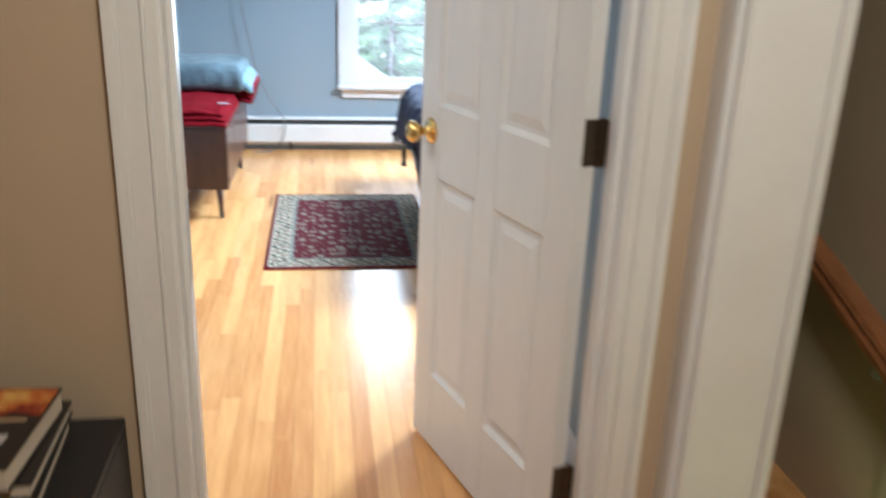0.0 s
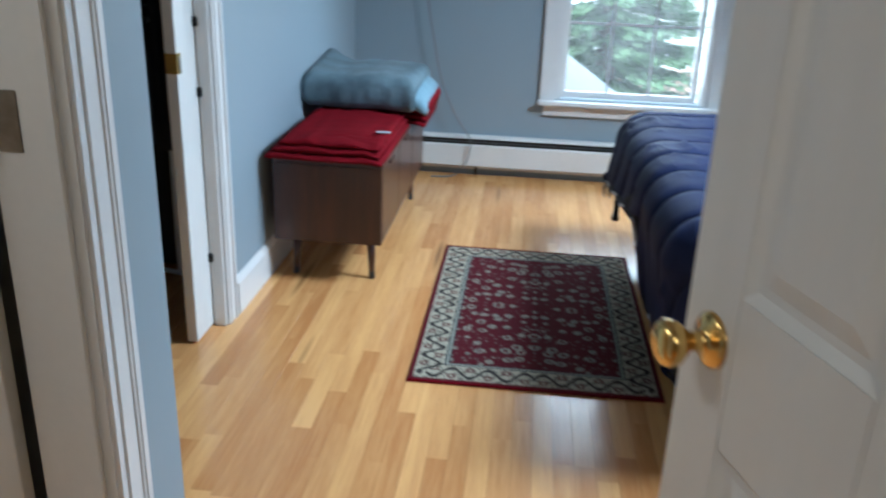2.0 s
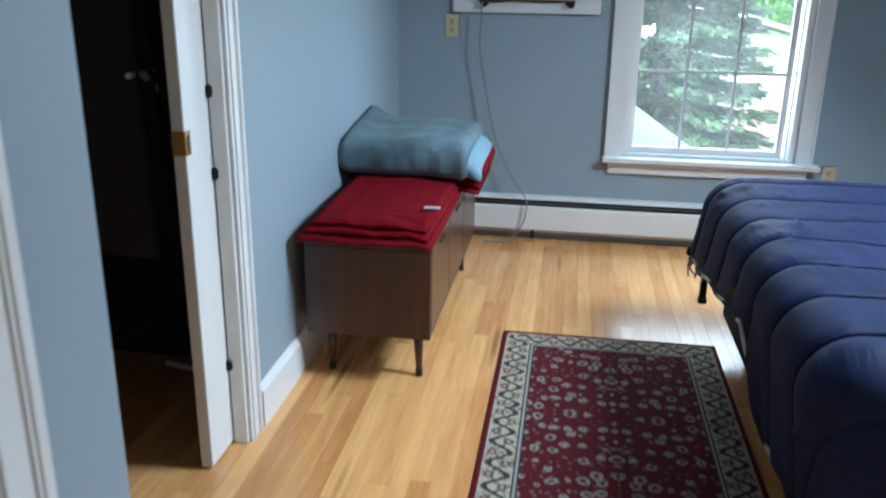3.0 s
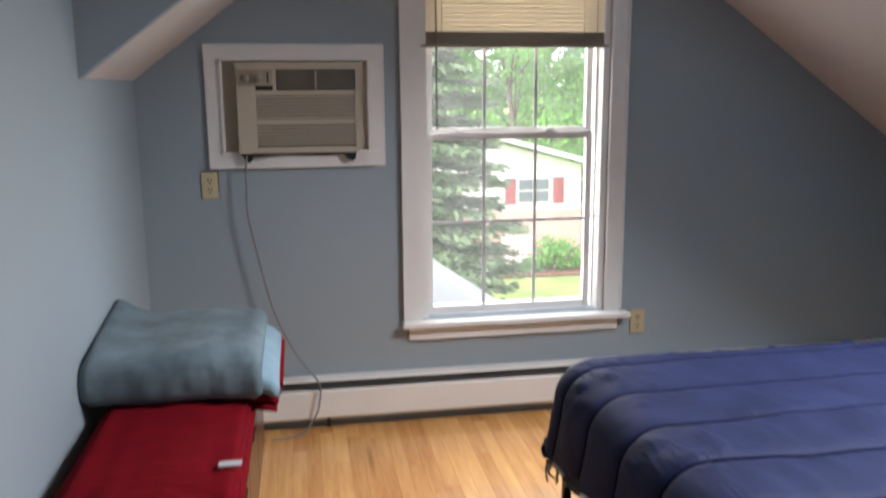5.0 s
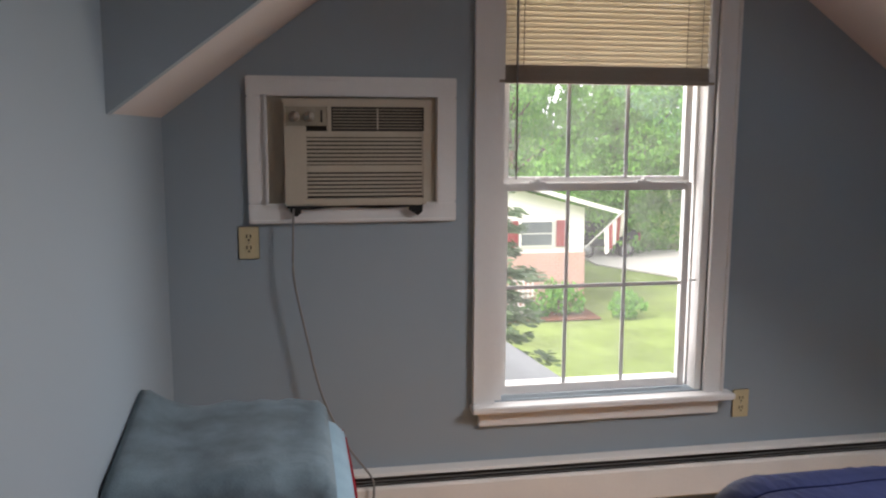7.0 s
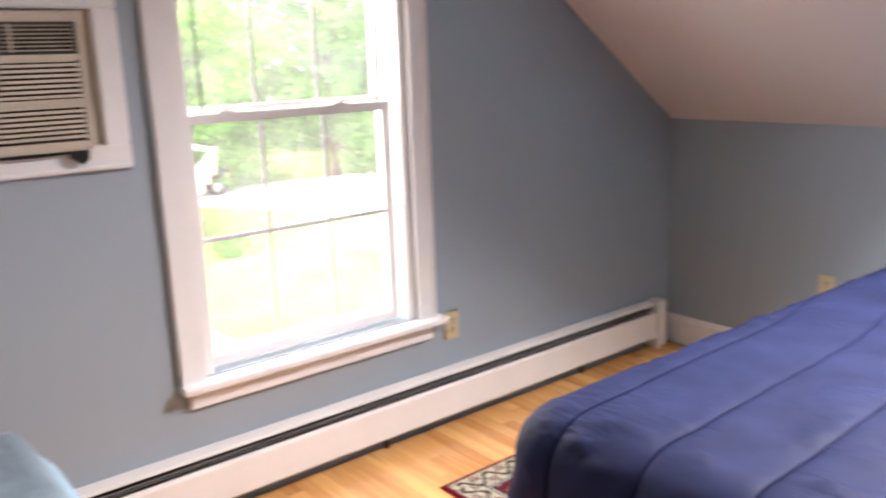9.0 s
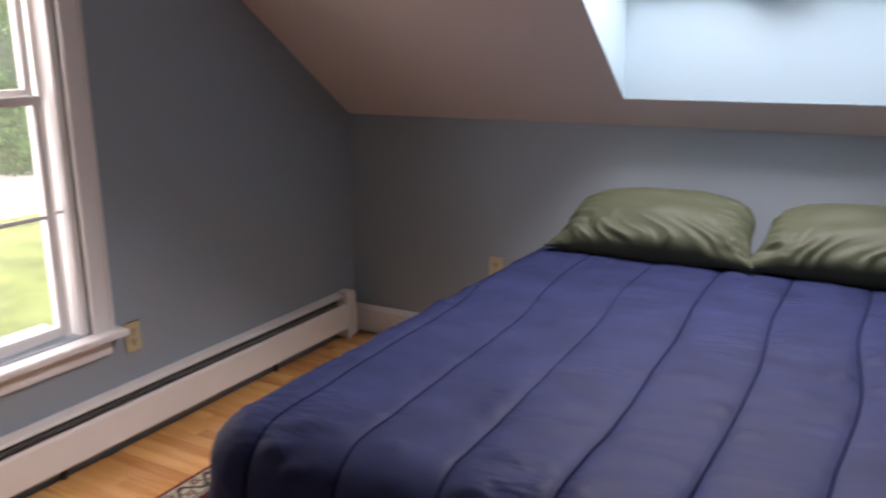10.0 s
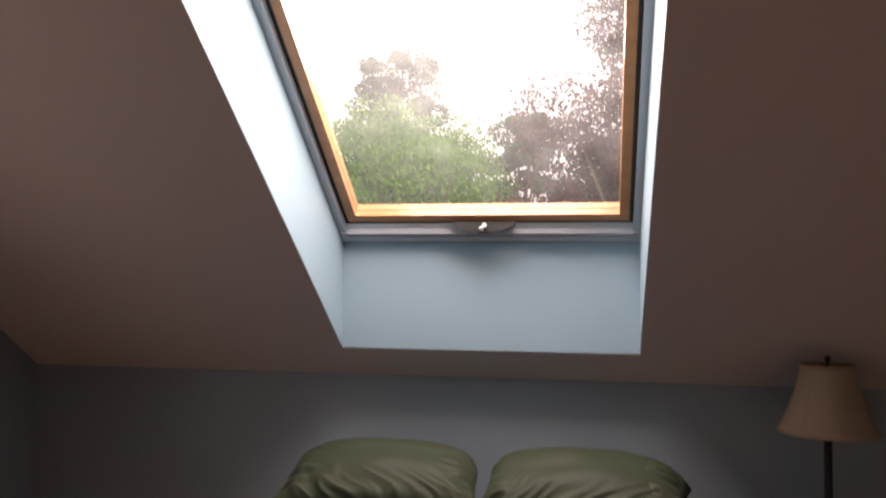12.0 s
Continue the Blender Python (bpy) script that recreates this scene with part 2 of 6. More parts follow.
M_CORD = plain("grey_cord_rubber", (0.20, 0.19, 0.18), 0.5)
M_FOAM = plain("black_foam", (0.012, 0.012, 0.012), 0.95, relief=0.6)
M_FLOOR = wood("honey_maple", (0.50, 0.222, 0.070), (0.78, 0.435, 0.158), 0.24, (14, 1.0, 14), 0.25, 0.40, False, True)
M_FLOOR_REST = wood("honey_maple_rest", (0.50, 0.222, 0.070), (0.78, 0.435, 0.158), 0.24, (14, 1.0, 14), 0.25, 0.40, True, True)
M_WALNUT = wood("dark_walnut", (0.016, 0.0055, 0.003), (0.080, 0.023, 0.010), 0.34, (14, 14, 1.2), 0.25)
M_WALNUT_TOP = wood("lit_walnut_edge", (0.16, 0.07, 0.035), (0.30, 0.15, 0.075), 0.3, (14, 1.2, 14), 0.15)
M_MAHOG = wood("mahogany", (0.018, 0.006, 0.004), (0.055, 0.017, 0.010), 0.28, (5, 5, 5), 0.3)
M_PINE = wood("varnished_pine", (0.42, 0.165, 0.065), (0.62, 0.29, 0.13), 0.35, (9, 1.5, 9), 0.2)
M_RAIL = wood("oak_handrail", (0.20, 0.075, 0.025), (0.42, 0.18, 0.07), 0.32, (9, 2, 9), 0.3)
M_NAVY = plain("navy_microfibre", (0.0125, 0.0175, 0.053), 0.65, var=0.30, scale=6, fine=300, relief=0.25, spec=0.13)
def add_ripples(m, stretch, strength, distance):
    """Short ridges of gathered cloth, in patches, on top of the weave."""
    t = m.node_tree
    b = t.nodes["Principled BSDF"]
    ridge = calc(t, "ABSOLUTE", calc(t, "SUBTRACT", noise_tex(t, coords(t, stretch), 1.0, 2), 0.5))
    patch = ramp(t, noise_tex(t, coords(t), 2.6, 2), [(0.52, (0, 0, 0)), (0.70, (1, 1, 1))])
    lift = calc(t, "MULTIPLY", calc(t, "SUBTRACT", 0.25, ridge), patch)
    n = t.nodes.new("ShaderNodeBump")
    n.inputs["Strength"].default_value, n.inputs["Distance"].default_value = strength, distance
    t.links.new(lift, n.inputs["Height"])
    t.links.new(b.inputs["Normal"].links[0].from_socket, n.inputs["Normal"])
    t.links.new(n.outputs[0], b.inputs["Normal"])


add_ripples(M_NAVY, (20, 6, 6), 0.45, 0.05)
M_OLIVE = plain("olive_satin", (0.040, 0.049, 0.028), 0.6, var=0.10, scale=6, fine=300, relief=0.08, sheen=0.04, spec=0.25)
M_RED = plain("red_fleece", (0.145, 0.004, 0.009), 0.95, var=0.22, scale=14, fine=350, relief=0.6, spec=0.05)
M_GREYBLUE = plain("grey_blue_plush", (0.125, 0.170, 0.195), 0.9, var=0.42, scale=7, fine=300, relief=0.6, sheen=0.12, spec=0.1)
add_ripples(M_RED, (5, 15, 5), 0.5, 0.06)
add_ripples(M_GREYBLUE, (8, 8, 8), 0.5, 0.05)
M_PALEBLUE = plain("pale_blue_plush", (0.20, 0.30, 0.36), 0.9, var=0.15, scale=9, fine=300, relief=0.6, sheen=0.1, spec=0.1)
M_TAG = plain("white_label_cloth", (0.38, 0.38, 0.40), 0.8)
M_PIPING = plain("pale_piping", (0.42, 0.40, 0.38), 0.8, var=0.6, scale=9)
M_FRINGE = plain("cream_fringe", (0.45, 0.38, 0.30), 0.9, var=0.4, scale=40)
M_BASE = plain("black_box_spring_cloth", (0.010, 0.010, 0.012), 0.9, relief=0.4, fine=400)
M_SHADE = leafy("beige_lamp_cloth", (0.62, 0.46, 0.31), (0.65, 0.48, 0.33), 0.3)
M_PAPER = plain("white_paper", (0.72, 0.71, 0.69), 0.85, var=0.04, fine=200, relief=0.3)
M_CARD = plain("brown_card", (0.30, 0.20, 0.11), 0.9)
M_SPEAKER = plain("grey_speaker_cloth", (0.055, 0.068, 0.085), 0.8, fine=600, relief=0.5)
M_COVER = plain("black_book_cover", (0.015, 0.012, 0.012), 0.3, var=0.3)
M_FLAME, ft, fb = nodes("printed_fire_cover")
ft.links.new(ramp(ft, noise_tex(ft, coords(ft, (1, 1, 1), "Object"), 15.0, 4), [(0.36, (0.012, 0.006, 0.005)), (0.47, (0.22, 0.022, 0.006)), (0.56, (0.46, 0.12, 0.015)), (0.68, (0.62, 0.36, 0.08))]), fb.inputs["Base Color"])
fb.inputs["Roughness"].default_value = 0.32
M_PRINT = plain("pale_print", (0.45, 0.42, 0.38), 0.5)
M_PAGES = plain("book_pages", (0.55, 0.48, 0.38), 0.85, stretch=(1, 1, 60))
M_GARMENT = plain("dark_garments", (0.02, 0.02, 0.026), 0.9, var=0.3, scale=8)
M_GLASS = clear_glass("window_glass", 0.030)
M_SKYGLASS = clear_glass("hazy_skylight_glass", 0.030)
M_BAR = plain("grey_grille_paint", (0.58, 0.59, 0.60), 0.5)
M_GRASS = plain("lawn_grass", (0.18, 0.245, 0.065), 0.95, var=0.45, scale=0.5, fine=5, relief=0.6)
M_ASPHALT = plain("pale_driveway", (0.55, 0.53, 0.51), 0.9, var=0.1, scale=0.6, fine=30)
M_SHINGLE = plain("weathered_shingles", (0.33, 0.34, 0.36), 0.9, var=0.12, scale=2, fine=30)
M_SIDING = plain("white_siding", (0.72, 0.72, 0.70), 0.6, var=0.05, scale=1, fine=20)
M_BRICK = plain("pink_brick", (0.50, 0.32, 0.27), 0.85, var=0.3, scale=7, fine=40)
M_REDPAINT = plain("red_shutter_paint", (0.22, 0.03, 0.035), 0.5)
M_PANE = plain("far_window_pane", (0.10, 0.12, 0.14), 0.1)
M_BARK = plain("rough_bark", (0.10, 0.075, 0.055), 0.95, var=0.4, scale=8, fine=40, relief=0.8)
M_LEAF = leafy("bright_leaves", (0.085, 0.26, 0.035), (0.19, 0.41, 0.07), 0.42)
M_LEAF_DK = leafy("dark_leaves", (0.045, 0.15, 0.028), (0.115, 0.27, 0.055))
M_NEEDLE = leafy("spruce_needles", (0.075, 0.135, 0.065), (0.17, 0.255, 0.13), 0.25)
M_PINE_NEEDLE = leafy("dark_pine_needles", (0.018, 0.055, 0.020), (0.042, 0.11, 0.045), 0.15)
M_PURPLE = leafy("purple_leaves", (0.05, 0.012, 0.018), (0.14, 0.04, 0.045))
M_TRUCK = plain("dark_car_paint", (0.02, 0.025, 0.04), 0.25, 0.3)
M_TYRE = plain("tyre_rubber", (0.015, 0.015, 0.015), 0.8)
M_FLAG = plain("flag_cloth", (0.6, 0.58, 0.58), 0.8)
M_MULCH = plain("bark_mulch", (0.14, 0.06, 0.035), 0.95, var=0.3, scale=4)


# ---- small building kit ----
def box(bm, a, b, bevel=0.0, m=None):
    """A block between two corners, its edges eased by bevel."""
    lo, hi = [min(p, q) for p, q in zip(a, b)], [max(p, q) for p, q in zip(a, b)]
    vs = [bm.verts.new((x, y, z)) for x in (lo[0], hi[0]) for y in (lo[1], hi[1]) for z in (lo[2], hi[2])]
    fs = [bm.faces.new([vs[k] for k in q]) for q in ((0, 1, 3, 2), (4, 6, 7, 5), (0, 4, 5, 1), (2, 3, 7, 6), (0, 2, 6, 4), (1, 5, 7, 3))]
    if bevel:
        es = list({e for f in fs for e in f.edges})
        r = bmesh.ops.bevel(bm, geom=es, offset=bevel, segments=2, affect="EDGES", clamp_overlap=True)
        vs = list({v for v in r["verts"]})
    if m is not None:
        bmesh.ops.transform(bm, matrix=m, verts=[v for v in vs if v.is_valid])
    return bm


def prism(bm, poly, way):
    """A flat outline pushed along a vector."""
    low = [bm.verts.new(p) for p in poly]
    top = [bm.verts.new(Vector(p) + Vector(way)) for p in poly]
    n = len(poly)
    bm.faces.new(low)
    bm.faces.new(top[::-1])
    for k in range(n):
        bm.faces.new((low[k], top[k], top[(k + 1) % n], low[(k + 1) % n]))
    bmesh.ops.recalc_face_normals(bm, faces=bm.faces)
    return bm


def lathe(bm, profile, at=(0, 0, 0), segs=24, cap=True):
    rings = []
    for r, z in profile:
        rings.append([bm.verts.new((at[0] + r * math.cos(2 * math.pi * k / segs), at[1] + r * math.sin(2 * math.pi * k / segs), at[2] + z)) for k in range(segs)])
    for p, q in zip(rings, rings[1:]):
        for k in range(segs):
            bm.faces.new((p[k], p[(k + 1) % segs], q[(k + 1) % segs], q[k]))
    if cap:
        bm.faces.new(rings[0][::-1])
        bm.faces.new(rings[-1])
    return bm


def tube(bm, pts, r, segs=8, taper=None):
    pts = [Vector(p) for p in pts]
    rings = []
    for k, p in enumerate(pts):
        d = (pts[min(k + 1, len(pts) - 1)] - pts[max(k - 1, 0)]).normalized()
        q = d.to_track_quat("Z", "Y")
        rr = r if taper is None else r + (taper - r) * k / max(1, len(pts) - 1)
        rings.append([bm.verts.new(p + q @ Vector((rr * math.cos(2 * math.pi * s / segs), rr * math.sin(2 * math.pi * s / segs), 0))) for s in range(segs)])
    for p, q in zip(rings, rings[1:]):
        for s in range(segs):
            bm.faces.new((p[s], p[(s + 1) % segs], q[(s + 1) % segs], q[s]))
    bm.faces.new(rings[0][::-1])
    bm.faces.new(rings[-1])
    return bm


def curve_pts(ctrl, n=8):
    """A smooth line through the given points."""
    c = [Vector(p) for p in ctrl]
    c = [c[0] * 2 - c[1]] + c + [c[-1] * 2 - c[-2]]
    out = []
    for k in range(1, len(c) - 2):
        for s in range(n):
            u = s / n
            p0, p1, p2, p3 = c[k - 1:k + 3]
            out.append(0.5 * ((2 * p1) + (p2 - p0) * u + (2 * p0 - 5 * p1 + 4 * p2 - p3) * u * u + (3 * p1 - p0 - 3 * p2 + p3) * u ** 3))
    return out + [c[-2]]


INVERSE = {}


def thing(name, base, label, category, group="", kind="", local=False):
    """An Empty at a thing's base; parts are then built in world places, or in the thing's own when local."""
    m = base if isinstance(base, Matrix) else Matrix.Translation(base)
    ob = tagged(new(name), label, category, group, kind)
    ob.matrix_world = m
    ob.empty_display_size = 0.05
    INVERSE[ob] = Matrix() if local else m.inverted()
    return ob


def finish(bm, name, material, smooth):
    me = bpy.data.meshes.new(name)
    bm.normal_update()
    bm.to_mesh(me)
    bm.free()
    me.materials.append(material)
    for p in me.polygons:
        p.use_smooth = smooth
    return me


def part(name, bm, material, parent, label="", smooth=False):
    inv = INVERSE.get(parent, Matrix())
    bmesh.ops.transform(bm, matrix=inv, verts=bm.verts)
    ob = new(name, finish(bm, name, material, smooth))
    ob.parent = parent
    INVERSE[ob] = inv
    if label:
        ob["label"] = label
    return ob


def single(name, bm, material, label="", category="", group="", kind="", smooth=False, base=(0, 0, 0)):
    """A thing, or a piece of the setting, that is one mesh."""
    bmesh.ops.translate(bm, vec=-Vector(base), verts=bm.verts)
    ob = tagged(new(name, finish(bm, name, material, smooth)), label, category, group, kind)
    ob.location = base
    INVERSE[ob] = Matrix.Translation(base).inverted()
    return ob


def structure(name, bm, material, label=""):
    return single(name, bm, material, label or name.replace("_", " "), "", "", "structure")


def B():
    return bmesh.new()


def wall(axis, at, thick, u0, u1, z0, z1, holes=()):
    """A wall at axis = at, thick towards the sign of thick, with holes (u0, u1, z0, z1)."""
    us = sorted({u0, u1, *[h[0] for h in holes], *[h[1] for h in holes]})
    zs = sorted({z0, z1, *[h[2] for h in holes], *[h[3] for h in holes]})
    bm, seen = bmesh.new(), {}

    def vert(u, z):
        if (u, z) not in seen:
            seen[u, z] = bm.verts.new((at, u, z) if axis == "x" else (u, at, z))
        return seen[u, z]

    fs = []
    for a0, a1 in zip(us, us[1:]):
        for b0, b1 in zip(zs, zs[1:]):
            if any(h[0] <= a0 and a1 <= h[1] and h[2] <= b0 and b1 <= h[3] for h in holes):
                continue
            fs.append(bm.faces.new((vert(a0, b0), vert(a1, b0), vert(a1, b1), vert(a0, b1))))
    r = bmesh.ops.extrude_face_region(bm, geom=fs)
    vec = (thick, 0, 0) if axis == "x" else (0, thick, 0)
    bmesh.ops.translate(bm, vec=vec, verts=[v for v in r["geom"] if isinstance(v, bmesh.types.BMVert)])
    bmesh.ops.recalc_face_normals(bm, faces=bm.faces)
    return bm


def casing(name, side, way, edges, proud=0.018, wide=0.088):
    """Moulded casing round an opening in a wall: edges (u0, u1, top). way: 'x' or 'y', side: (plane, sign of the normal)."""
    at, sign = side
    u0, u1, top = edges
    steps = [(0.0, 0.22, 0.55), (0.22, 0.30, 0.8), (0.30, 0.72, 0.65), (0.72, 0.80, 0.85), (0.80, 1.0, 1.0)]
    root = tagged(new(name), "white painted moulded door casing", "", "", "structure")
    INVERSE[root] = Matrix()
    for piece in ("l", "r", "t"):
        bm = B()
        for s0, s1, d in steps:
            dep = at + sign * proud * d
            if piece == "l":
                lo, hi = (u0 - wide * s1, 0), (u0 - wide * s0, top + wide * s1)
            elif piece == "r":
                lo, hi = (u1 + wide * s0, 0), (u1 + wide * s1, top + wide * s1)
            else:
                lo, hi = (u0 - wide * s0, top + wide * s0), (u1 + wide * s0, top + wide * s1)
            if way == "y":
                box(bm, (lo[0], at, lo[1]), (hi[0], dep, hi[1]), 0.0012)
            else:
                box(bm, (at, lo[0], lo[1]), (dep, hi[0], hi[1]), 0.0012)
        part("casing_board", bm, M_WHITE, root)
    return root


# ---- the shell ----
WN, WW, WE = 6.20, -0.93, 2.66     # window wall, long wall, knee wall
KNEE, PITCH, TOP = 1.114, 0.71, 2.35
DX, DZ = 0.59, 0.807               # outward normal of the slope


def slope_z(x):
    return KNEE + PITCH * (WE - x)


X_TOP = WE - (TOP - KNEE) / PITCH

structure("wall_north", wall("y", WN, 0.16, -1.08, 2.9, -0.3, 2.75, [(0.225, 1.09, 0.47, 2.10), (-0.581, 0.005, 1.232, 1.60)]), M_BLUE, "light blue painted gable wall")
structure("wall_west", wall("x", WW, -0.15, 2.75, WN, 0, TOP, [(3.10, 3.985, 0, 2.05)]), M_BLUE, "light blue painted wall with closet opening")
structure("wall_east", wall("x", WE, 0.12, 2.43, WN, 0, KNEE), M_BLUE, "light blue low knee wall")
structure("wall_west_return", wall("y", 2.75, -0.12, -1.05, -0.69, 0, TOP), M_BLUE)
structure("wall_side_room", wall("x", -0.565, -0.12, 1.65, 2.75, 0, TOP, [(1.74, 2.50, 0, 2.05)]), M_BLUE, "light blue painted wall strip")
structure("wall_south", wall("y", 1.65, -0.055, -0.565, 0.68, 0, TOP, [(-0.223, 0.555, 0, 2.04)]), M_BLUE, "light blue painted door wall")
structure("wall_hall", wall("y", 1.53, 0.065, -2.0, 1.35, 0, TOP, [(-0.223, 0.555, 0, 2.04), (0.886, 1.25, 0, TOP)]), M_TAN, "tan painted hall wall")
structure("wall_entry_east", wall("x", 0.68, 0.12, 1.60, 2.55, 0, TOP), M_BLUE)
structure("wall_south_east", wall("y", 2.55, -0.12, 0.68, 2.78, 0, TOP), M_BLUE)

bm = B()
prism(bm, [(WE, 2.43, slope_z(WE)), (X_TOP, 2.43, TOP), (X_TOP, 3.655, TOP), (WE, 3.655, slope_z(WE))], (DX * 0.02, 0, DZ * 0.02))
prism(bm, [(WE, 4.77, slope_z(WE)), (X_TOP, 4.77, TOP), (X_TOP, WN, TOP), (WE, WN, slope_z(WE))], (DX * 0.02, 0, DZ * 0.02))
prism(bm, [(WE, 3.655, slope_z(WE)), (2.498, 3.655, slope_z(2.498)), (2.498, 4.77, slope_z(2.498)), (WE, 4.77, slope_z(WE))], (DX * 0.02, 0, DZ * 0.02))
prism(bm, [(1.16, 3.655, slope_z(1.16)), (X_TOP, 3.655, TOP), (X_TOP, 4.77, TOP), (1.16, 4.77, slope_z(1.16))], (DX * 0.02, 0, DZ * 0.02))
structure("ceiling_slope", bm, M_CEIL, "white painted sloping ceiling")
bm = B()
box(bm, (WW - 0.15, 1.53, TOP), (X_TOP, WN, TOP + 0.02))
box(bm, (X_TOP, 1.53, TOP + 0.001), (2.8, 2.56, TOP + 0.021))
structure("ceiling", bm, M_CEIL, "white painted flat ceiling")
LX = WW + (TOP - 1.525) / 0.755
bm = B()
prism(bm, [(WW, 5.338, 1.525), (LX, 5.338, TOP), (LX, WN, TOP), (WW, WN, 1.525)], (-0.012, 0, 0.016))
structure("ceiling_slope_west", bm, M_CEIL, "white painted sloping ceiling strip")
bm = B()
prism(bm, [(WW, 5.336, 1.522), (LX, 5.336, TOP), (WW, 5.336, TOP)], (0, 0.05, 0))
structure("dormer_cheek", bm, M_BLUE, "light blue painted dormer cheek")

# outer roof, closing the place above
bm = B()
G0 = 1.66
for y0, y1, xa, xb in ((1.2, 3.655, 3.1, 0.55), (4.77, 6.7, 3.1, 0.55), (3.655, 4.77, 3.1, 2.50), (3.655, 4.77, 1.355, 0.55)):
    prism(bm, [(xa, y0, G0 + PITCH * (2.498 - xa)), (xb, y0, G0 + PITCH * (2.498 - xb)), (xb, y1, G0 + PITCH * (2.498 - xb)), (xa, y1, G0 + PITCH * (2.498 - xa))], (DX * 0.04, 0, DZ * 0.04))
prism(bm, [(0.6, 1.2, 3.09), (-1.4, 1.2, 2.6), (-1.4, 6.7, 2.6), (0.6, 6.7, 3.09)], (0, 0, 0.04))
structure("roof", bm, M_SHINGLE, "grey shingled house roof")
bm = B()
box(bm, (2.8, 1.0, -4.4), (2.95, 6.36, 1.4))
box(bm, (-1.08, WN + 0.02, -4.4), (2.8, WN + 0.16, -0.3))
box(bm, (-1.3, 4.58, -4.4), (-1.15, 6.36, 2.6))
structure("outer_wall", bm, M_SIDING, "white sided outer house wall")

# skylight well
well = tagged(new("skylight_well"), "pale blue painted skylight well", "", "", "structure")
M_WELL = plain("well_paint", (0.278, 0.393, 0.452), 0.5, var=0.03, fine=200)
INVERSE[well] = Matrix()
bm = B()
prism(bm, [(2.496, 3.64, slope_z(2.496) + 0.002), (2.518, 3.64, slope_z(2.496) + 0.002), (2.518, 3.64, 1.66), (2.496, 3.64, 1.66)], (0, 1.145, 0))
part("lower_board", bm, M_WELL, well)
for y, d in ((3.655, -0.02), (4.77, 0.02)):
    bm = B()
    y -= d * 0.1
    prism(bm, [(2.498, y, slope_z(2.498) + 0.002), (2.498, y, 1.70), (1.355, y, 2.515), (1.16, y, slope_z(1.16) + 0.002)], (0, d, 0))
    part("side_board", bm, M_WELL, well)
bm = B()
prism(bm, [(1.16, 3.64, slope_z(1.16)), (1.355, 3.64, 2.50), (1.335, 3.64, 2.51), (1.14, 3.64, slope_z(1.14))], (0, 1.145, 0))
part("upper_board", bm, M_WELL, well)

# hall, stair, side room and closet, plainly closed
structure("wall_hall_west", wall("x", -2.0, -0.1, -1.6, 2.9, 0, TOP), M_TAN)
structure("wall_hall_back", wall("y", -1.6, -0.1, -2.0, 1.35, -1.5, TOP), M_TAN)
structure("wall_stair", wall("x", 1.30, 0.1, -1.6, 2.43, -1.5, TOP), M_TAN, "tan painted stair wall")
structure("wall_stair_end", wall("y", 2.43, 0.1, 0.80, 1.40, -1.5, TOP), M_TAN)
bm = B()
box(bm, (-2.0, -1.6, TOP + 0.001), (1.4, 1.53, TOP + 0.02))
box(bm, (-2.1, 1.53, TOP + 0.002), (-1.08, 4.6, TOP + 0.02))
structure("ceiling_hall", bm, M_CEIL)
structure("wall_side_back", wall("y", 2.64, 0.10, -2.0, -1.05, 0, TOP), M_TAN)
# near-black closet walls: the shade in there is put into their colour
structure("wall_closet_back", wall("x", -1.75, -0.06, 2.64, 4.6, 0, TOP), M_DARK, "closet back wall coloured near black as unlit")
structure("wall_closet_end", wall("y", 4.5, 0.06, -1.75, -1.08, 0, TOP), M_DARK, "closet end wall coloured near black as unlit")

bm = B()
box(bm, (-2.0, -1.6, -0.06), (0.93, 1.60, -0.022))
box(bm, (-2.0, 1.60, -0.06), (WE + 0.1, WN + 0.02, -0.022))
floor = structure("floor", bm, M_FLOOR_REST, "honey coloured strip wood floor")

# baseboards
def baseboard(name, a, b, out):
    """From a to b along a wall; out: the way into the room."""
    a, b, o = Vector((*a, 0)), Vector((*b, 0)), Vector((*out, 0))
    bm = B()
    prof = [(0.0, 0.0), (0.016, 0.0), (0.016, 0.118), (0.011, 0.128), (0.006, 0.14), (0.0, 0.143)]
    prism(bm, [a + o * d + Vector((0, 0, z)) for d, z in prof], b - a)
    return structure(name, bm, M_WHITE, "white painted baseboard")


baseboard("baseboard_west", (WW, 4.075), (WW, WN), (1, 0))
baseboard("baseboard_east", (WE, 2.55), (WE, WN), (-1, 0))
baseboard("baseboard_entry", (-0.565, 2.60), (-0.565, 2.75), (1, 0))
baseboard("baseboard_return", (-0.565, 2.75), (WW, 2.75), (0, 1))
baseboard("baseboard_entry_east", (0.68, 1.65), (0.68, 2.55), (-1, 0))
baseboard("baseboard_hall", (-2.0, 1.53), (-0.30, 1.53), (0, -1))

